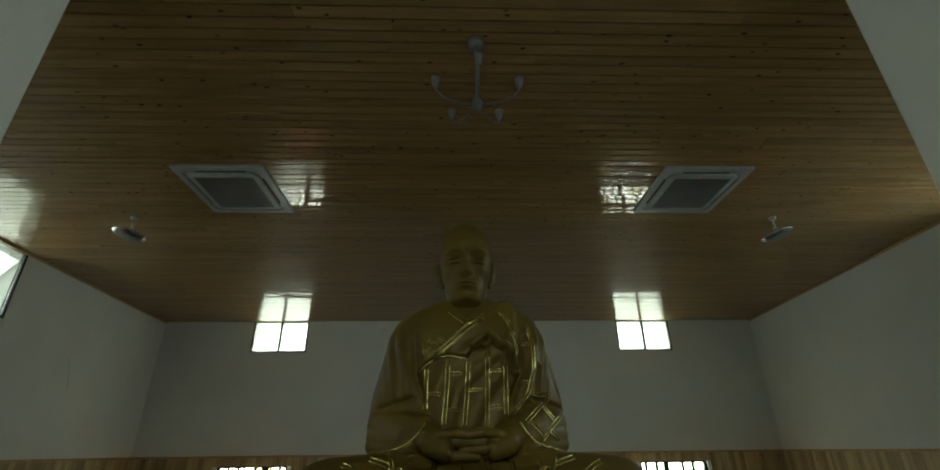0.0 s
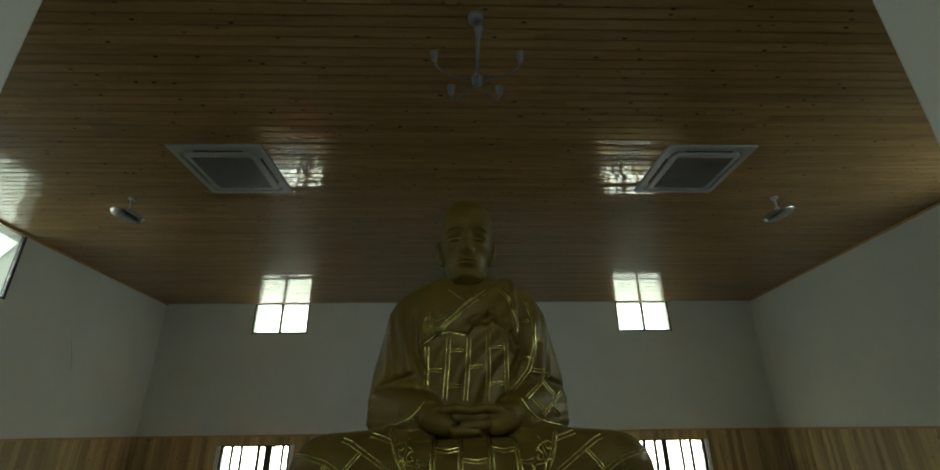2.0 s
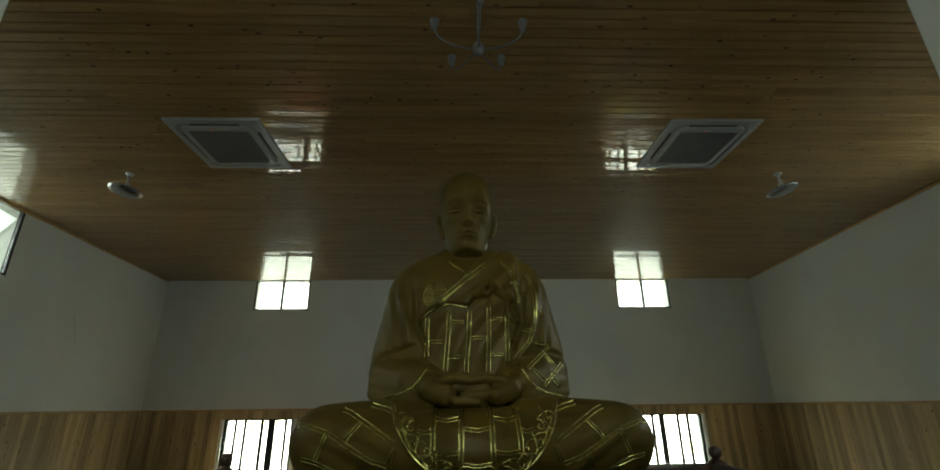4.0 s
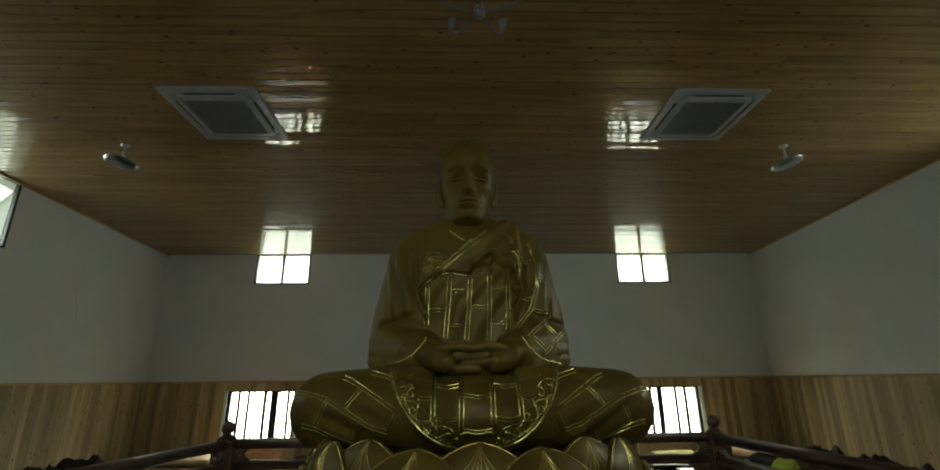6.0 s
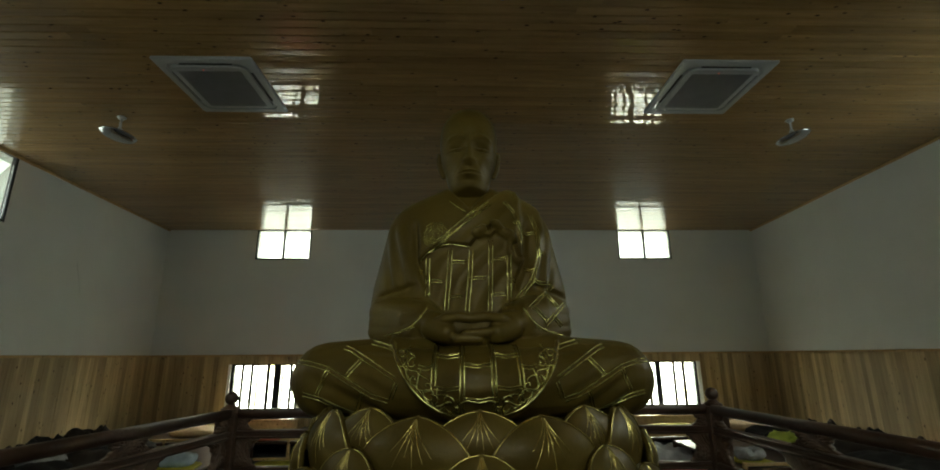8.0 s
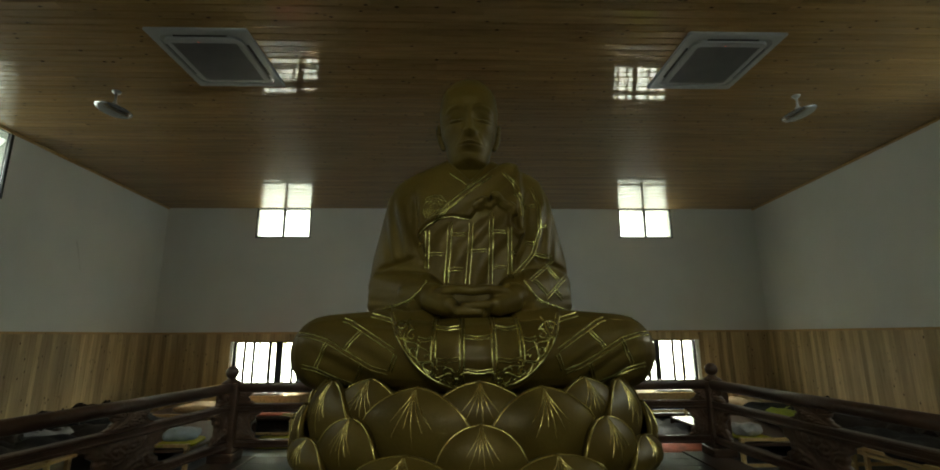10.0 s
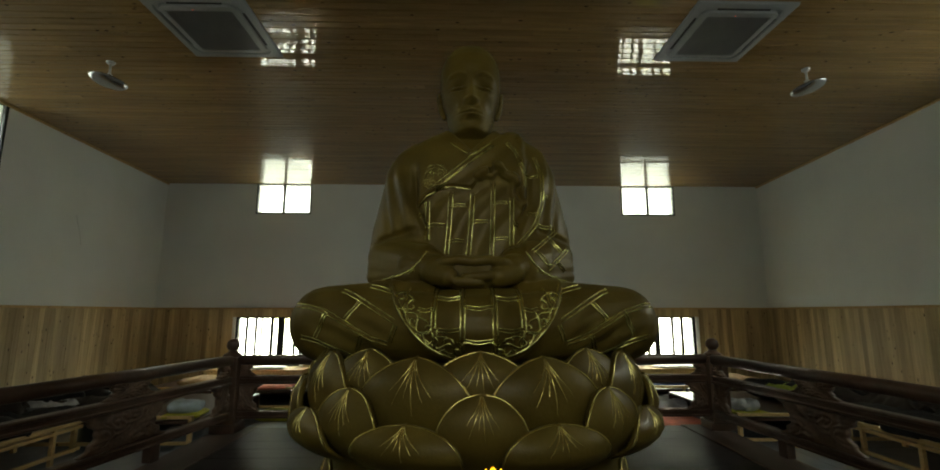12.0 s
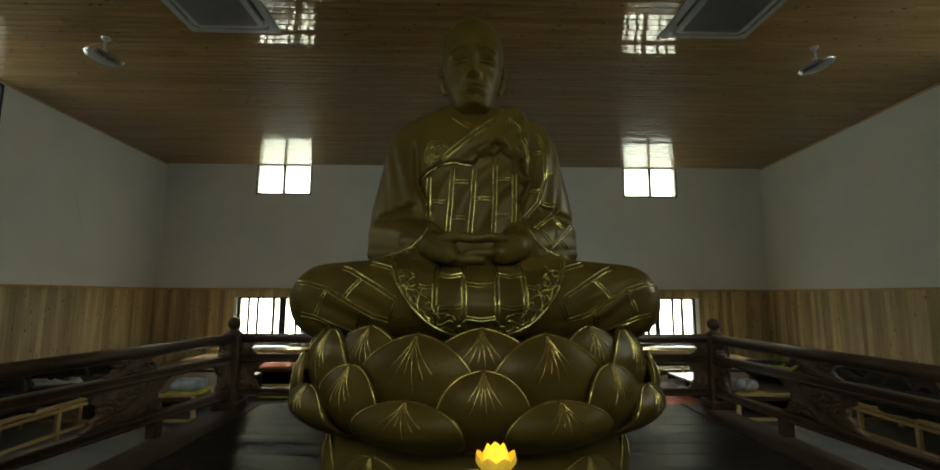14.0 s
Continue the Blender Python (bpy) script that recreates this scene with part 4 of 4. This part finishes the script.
# ---- ceiling fixtures ----
def cassette(x, y):
    c = empty("air_conditioner", "square white ceiling cassette air conditioner with grey grille", "air conditioner", pose(x, y, CEIL) @ Matrix.Diagonal((.985, 1.06, 1, 1)), "ceiling cassettes")
    h = .475
    bm = bmesh.new()
    rings = []
    for half, z, rad in ((h, .0, .02), (h, -.016, .02), (h - .012, -.024, .02), (.408, -.028, .10), (.400, -.012, .095), (.372, -.012, .085), (.364, -.034, .08), (.335, -.040, .06), (.30, -.041, .03)):
        ring = []
        for q in range(4):
            for k in range(6):
                a = math.pi / 2 * (q + k / 5)
                cx, cy = ((1, 1), (-1, 1), (-1, -1), (1, -1))[q]
                ring.append(bm.verts.new((cx * (half - rad) + rad * math.cos(a), cy * (half - rad) + rad * math.sin(a), z)))
        rings.append(ring)
    for a, b in zip(rings, rings[1:]):
        for k in range(24):
            bm.faces.new((a[k], b[k], b[(k + 1) % 24], a[(k + 1) % 24]))
    part("panel", bm, WHITE_PLASTIC, c)
    g = bmesh.new()
    for k in range(31):
        o = -.30 + .02 * k
        box(o - .0035, o + .0035, -.308, .308, -.044, -.034, 0, g)
        box(-.308, .308, o - .0035, o + .0035, -.043, -.034, 0, g)
    box(-.31, .31, -.31, .31, -.037, -.03, 0, g)
    part("grille", g, GREY_PLASTIC, c, "grey lattice intake grille")
    for k in range(4):
        flap = part("air_flap", box(-.25, .25, -.015, .015, -.005, 0, .002), DARK_PLASTIC, c, "dark curved air outlet flap", at=pose(0, 0, 0, 0, 0, 90 * k) @ pose(0, .386, -.013, 14))
    part("indicator_light", box(-.005, .005, -.004, .004, -.0405, -.034), LED, c, "small red indicator light", at=pose(-.045, -.322, -.002))
    return c


LED = glow("red indicator", (1.0, 0.16, 0.08), 0.9)
cassette(-2.915, 3.985)
cassette(2.09, 3.955)


def dish_lamp(x, y, lean):
    d = empty("ceiling_lamp", "shallow round enamel dish lamp on a short swivel stem", "lamp", pose(x, y, CEIL), "dish lamps")
    part("ceiling_rose", lathe([(.045, 0), (.045, -.012), (.03, -.03)][::-1], 20), STEEL, d, smooth=True)
    part("stem", tube([(0, 0, -.02), (0, 0, -.16)], .012, 10), STEEL, d, smooth=True)
    part("knuckle", lathe([(.008, -.185), (.026, -.175), (.03, -.155), (.02, -.14)], 16), STEEL, d, smooth=True)
    prof = [(.0, -.062), (.09, -.058), (.155, -.042), (.182, -.018), (.186, -.008), (.178, -.002), (.10, .020), (.03, .030), (0, .032)]
    part("dish", lathe(prof, 40), SATIN, d, at=pose(0, 0, -.215, -4, lean, 0), smooth=True)
    return d


dish_lamp(-4.42, 4.66, 8)
dish_lamp(3.46, 4.62, -12)


def chandelier(x, y, drop):
    c = empty("chandelier", "five-armed white metal chandelier with small cups", "chandelier", pose(x, y, CEIL))
    part("ceiling_rose", lathe([(.03, -.055), (.05, -.045), (.052, 0)], 20), DULL, c, smooth=True)
    part("rod", tube([(0, 0, -.05), (0, 0, -drop)], .006, 8), DULL, c, smooth=True)
    part("hub", lathe([(.012, -drop - .045), (.034, -drop - .03), (.038, -drop + .01), (.02, -drop + .04)], 18), DULL, c, smooth=True)
    for k in range(5):
        a = math.radians(72 * k - 90)
        ca, sa = math.cos(a), math.sin(a)
        pts = [(r * ca, r * sa, -drop + z) for r, z in ((.03, -.01), (.10, -.022), (.18, -.018), (.24, .0), (.275, .035), (.287, .065))]
        arm = part("arm", tube(pts, .0055, 8), DULL, c, smooth=True)
        part("cup", lathe([(.010, -drop + .055), (.018, -drop + .07), (.022, -drop + .10), (.030, -drop + .135), (.026, -drop + .137)], 16), DULL, arm, at=pose(.287 * ca, .287 * sa, 0), smooth=True)
    return c


chandelier(-.385, 1.88, .555)

# ---- lotus lamp on its stand ----
LAMP_GLOW = glow("lit amber resin", (1.0, 0.66, 0.07), 0.85)
LAMP_DIM = glow("amber resin", (0.80, 0.52, 0.07), 0.35)


def lotus_lamp(x, y, z):
    l = empty("lotus_lamp", "small lit amber lotus lamp on a turned stand", "lamp", pose(x, y, z))

    def leaf(w, h, out, lean):
        def f(u, v):
            s = 2 * u - 1
            half = w / 2 * math.sin(math.pi * min(1, .22 + v * .78)) ** .8 if v < 1 else 0
            r = out + lean * v + .010 * math.sin(v * math.pi) * (1 - s * s)
            return (s * half, -r, h * v)
        me = grid_mesh("petal", f, 9, 9)
        me.polygons.foreach_set("use_smooth", [True] * len(me.polygons))
        return me
    inner, outer = leaf(.040, .050, .016, .004), leaf(.046, .038, .024, .020)
    for k in range(6):
        part("petal", inner, LAMP_GLOW, l, at=pose(0, 0, 0, 0, 0, 60 * k))
    for k in range(8):
        part("outer_petal", outer, LAMP_DIM, l, at=pose(0, 0, -.004, 0, 0, 45 * k + 20))
    part("bulb", lathe([(.012, 0), (.016, .02), (.012, .04), (.004, .052)], 14), LAMP_GLOW, l, smooth=True)
    part("stand", lathe([(.12, FLOOR - z), (.12, FLOOR - z + .02), (.02, FLOOR - z + .06), (.016, -.10), (.022, -.05), (.034, -.012), (.030, 0)], 24), GOLD, l, smooth=True)
    return l


lotus_lamp(-.445, .77, .415)


# ---- beds and bedding ----
def cloth(name, base, rough=.9, var=.25):
    return mat(name, base, rough, 0, var, 7, .5, 90)


BLACK_CLOTH = cloth("black quilt cloth", (.012, .011, .012))
BROWN_CLOTH = cloth("dark brown cloth", (.035, .024, .018))
BLUE_CLOTH = cloth("pale blue cotton", (.46, .56, .63))
YELLOW_CLOTH = cloth("yellow mat cloth", (.50, .46, .05))
GREEN_CLOTH = cloth("lime green towel", (.38, .46, .07))
RED_CLOTH = cloth("salmon red blanket", (.78, .22, .14))
GREY_CLOTH = cloth("grey-white cloth", (.42, .43, .45))
NAVY_CLOTH = cloth("navy cloth", (.03, .07, .17))
WHITE_CLOTH = cloth("white cotton", (.75, .76, .78))
TAN_CLOTH = cloth("tan blanket", (.48, .33, .18))
BED_Z = -.47


def bed(x0, x1, y0, y1, front, label):
    """A long pine sleeping bench: deck, edge rails and posts along its open side(s)."""
    b = empty("sleeping_bench", label, "bed", None, "sleeping benches")
    part("deck", box(x0, x1, y0, y1, BED_Z - .06, BED_Z - .025, .004), DARK_WOOD if front == "s" else BED_PINE, b)
    if front in ("e", "w"):
        x = x1 - .03 if front == "e" else x0 + .03
        for nm, z in (("top_rail", BED_Z + .012), ("lower_rail", BED_Z - .285)):
            part(nm, box(x - .022, x + .022, y0, y1, z - .019, z + .019, .005), BED_PINE, b)
        y = y0 + .02
        while y < y1:
            part("post", box(x - .022, x + .022, y, y + .042, FLOOR, BED_Z + .034, .005), BED_PINE, b)
            y += .70
        part("back_leg", box(x0 + .05 if front == "e" else x1 - .1, x0 + .1 if front == "e" else x1 - .05, y0 + .2, y0 + .26, FLOOR, BED_Z - .06), BED_PINE, b)
    else:
        for nm, z in (("top_rail", BED_Z + .012), ("lower_rail", BED_Z - .285)):
            part(nm, box(x0, x1, y0 + .008, y0 + .048, z - .019, z + .019, .005), BED_PINE, b)
        n = max(2, round((x1 - x0) / .7))
        for k in range(n + 1):
            x = x0 + (x1 - x0 - .045) * k / n
            part("post", box(x, x + .045, y0, y0 + .052, FLOOR, BED_Z + .034, .005), BED_PINE, b)
        part("back_board", box(x0, x1, y1 - .03, y1, FLOOR, BED_Z - .06, .004), DARK_WOOD, b)
    return b


def heap(name, x, y, z, sx, sy, h, material, label, category, seed, turn=0, crumple=.35, square=.6, group=""):
    """A soft lump of cloth: a rounded slab with folds and an uneven outline."""
    def f(u, v):
        a = 2 * math.pi * u
        c, s = math.cos(a), math.sin(a)
        e = math.sin(v * math.pi) ** .5 if 0 < v < 1 else 0.0
        px, py = math.copysign(abs(c) ** square, c) * e, math.copysign(abs(s) ** square, s) * e
        pz = .5 - .5 * math.cos(v * math.pi)
        k = 1 + crumple * .5 * noise.noise((px * 1.6 + seed, py * 1.6, pz * 1.2))
        fold = crumple * .22 * math.sin(7 * noise.noise((px * 1.2, py * 1.2 + seed, seed)) + px * 5)
        return (px * sx / 2 * k, py * sy / 2 * k, h * max(0, pz * (1 + fold + crumple * noise.noise((px * 2.4 + seed, py * 2.4, 3.3)))))
    me = grid_mesh(name, f, 40, 22, True)
    me.polygons.foreach_set("use_smooth", [True] * len(me.polygons))
    ob = part(name, me, material, at=pose(x, y, z, 0, 0, turn))
    return tagged(ob, label, category, group)


bed(-6.28, -4.93, 1.0, 5.62, "e", "long pine sleeping bench with edge rails along the wall")
bed(4.07, 5.36, 1.0, 5.45, "w", "long pine sleeping bench with edge rails along the wall")
bed(-6.54, -3.75, 5.75, 7.75, "s", "wide dark wooden sleeping bench in the corner of the hall")
bed(2.97, 5.78, 5.75, 7.75, "s", "wide dark wooden sleeping bench in the corner of the hall")
bed(-6.0, -2.6, 8.0, 9.70, "s", "low sleeping bench under the window")
bed(2.0, 5.4, 8.0, 9.70, "s", "low sleeping bench under the window")

rnd = random.Random(11)
TOP = BED_Z - .025
for side, x in ((-1, -5.52), (1, 4.74)):
    for k in range(8):
        y = 1.5 + .80 * k
        heap("quilt", x + rnd.uniform(-.15, .15), y, TOP, rnd.uniform(1.15, 1.3), rnd.uniform(.75, .9), rnd.uniform(.15, .26), BLACK_CLOTH if k % 3 else BROWN_CLOTH,
             "rumpled dark quilt on the sleeping bench", "quilt", k * 3.3 + side, rnd.uniform(-6, 6), .5, .6, "dark quilts")
        heap("folded_robe", x + side * .3, y + rnd.uniform(-.2, .2), TOP + .07, .6, .55, rnd.uniform(.16, .26), (BLACK_CLOTH, BROWN_CLOTH)[k % 2],
             "heap of dark folded robes on the quilts", "clothes", k * 1.7 + 9 * side, rnd.uniform(0, 90), .7, .7, "dark robes")
heap("sleeping_mat", -3.98, 6.02, TOP, .46, .5, .07, YELLOW_CLOTH, "yellow padded mat on the bench", "mat", 5.0, 8, .15, .35)
heap("pillow", -3.98, 6.02, TOP + .05, .40, .34, .15, BLUE_CLOTH, "pale blue pillow lying on a yellow mat", "pillow", 2.0, 10, .2, .5)
heap("towel", -5.6, 5.9, TOP + .09, .6, .4, .10, GREY_CLOTH, "crumpled grey towel on dark quilts", "towel", 3.0, 20, .8)
heap("towel", 4.35, 6.9, TOP + .10, .75, .45, .12, GREEN_CLOTH, "lime green towel lying on dark quilts", "towel", 7.0, 30, .7)
heap("sleeping_mat", 3.22, 6.0, TOP, .42, .42, .06, YELLOW_CLOTH, "yellow padded mat on the bench", "mat", 5.5, 4, .15, .35)
heap("pillow", 3.20, 6.0, TOP + .045, .33, .30, .14, GREY_CLOTH, "small grey-white pillow on the yellow mat", "pillow", 8.0, 30, .4)
for a, b in LOWER:
    ledge = empty("window_ledge", "low pine ledge under the bright window", "ledge", None, "window ledges")
    part("top", box(a - .25, b + .25, 9.22, YN - .03, -.33, -.298, .005), BED_PINE, ledge)
    part("front", box(a - .23, b + .23, 9.25, 9.28, BED_Z - .025, -.33, .003), BED_PINE, ledge)
    for x in (a - .22, (a + b) / 2, b + .18):
        part("bracket", box(x, x + .04, 9.285, YN - .04, BED_Z - .025, -.33, .003), BED_PINE, ledge)
heap("quilt", -4.5, 9.46, -.298, 1.1, .36, .05, WHITE_CLOTH, "folded white quilt on the window ledge", "quilt", 2.7, 0, .12, .3)
heap("quilt", 3.95, 9.46, -.298, 1.0, .36, .05, WHITE_CLOTH, "folded white quilt on the window ledge", "quilt", 1.9, 0, .12, .3)
heap("blanket", -3.90, 8.42, TOP, 1.0, .95, .08, RED_CLOTH, "folded salmon red blanket on the bench", "blanket", 1.0, 0, .12, .3)
heap("blanket", -5.05, 8.75, TOP, .9, .8, .14, TAN_CLOTH, "folded tan blanket under the window", "blanket", 4.0, 0, .2, .3)
heap("sleeping_mat", -3.3, 7.55, FLOOR, .8, .6, .13, YELLOW_CLOTH, "rolled yellow mat on the floor by the bench", "mat", 3.1, 0, .15, .4)
heap("blanket", 3.3, 8.6, TOP, 1.0, .8, .06, NAVY_CLOTH, "folded navy blanket on the bench", "blanket", 6.0, 0, .12, .3)
heap("blanket", 3.4, 8.6, TOP + .05, .8, .6, .07, YELLOW_CLOTH, "folded yellow blanket stacked on navy cloth", "blanket", 6.5, 0, .15, .3)
heap("blanket", 4.5, 8.75, TOP, 1.0, .8, .14, TAN_CLOTH, "folded tan blanket under the window", "blanket", 8.5, 0, .2, .3)
heap("blanket", 2.70, 7.0, FLOOR, .9, .7, .10, RED_CLOTH, "orange-red blanket on the floor by the bench", "blanket", 9.5, 12, .2, .4)
heap("sheet", 2.75, 7.75, FLOOR, .95, .6, .26, WHITE_CLOTH, "bundled white sheet on the floor by the bench", "sheet", 4.4, 0, .4, .5)


# ---- floor tiles and wainscot pieces, last ----
TILE_ME = bpy.data.meshes.new("tile")
tb = box(-.398, .398, -.398, .398, -.012, 0, .002)
tb.to_mesh(TILE_ME)
tb.free()
for i in range(17):
    for j in range(12):
        x, y = XW + .4 + .8 * i, .5 + .8 * j
        if x < XE and y < YN and not (PX0 + .4 < x < PX1 - .4 and y < PY1 - .4):
            part("tile", TILE_ME, TILE, floor, at=pose(x, y, FLOOR))
wainscot(wall_north, "x", XW + 0.02, XE - 0.02, YN, -1, [(a, b, *LOZ) for a, b in LOWER])
wainscot(wall_west, "y", 0.9, YN - 0.02, XW, 1)
wainscot(wall_east, "y", 0.9, YN - 0.02, XE, -1)
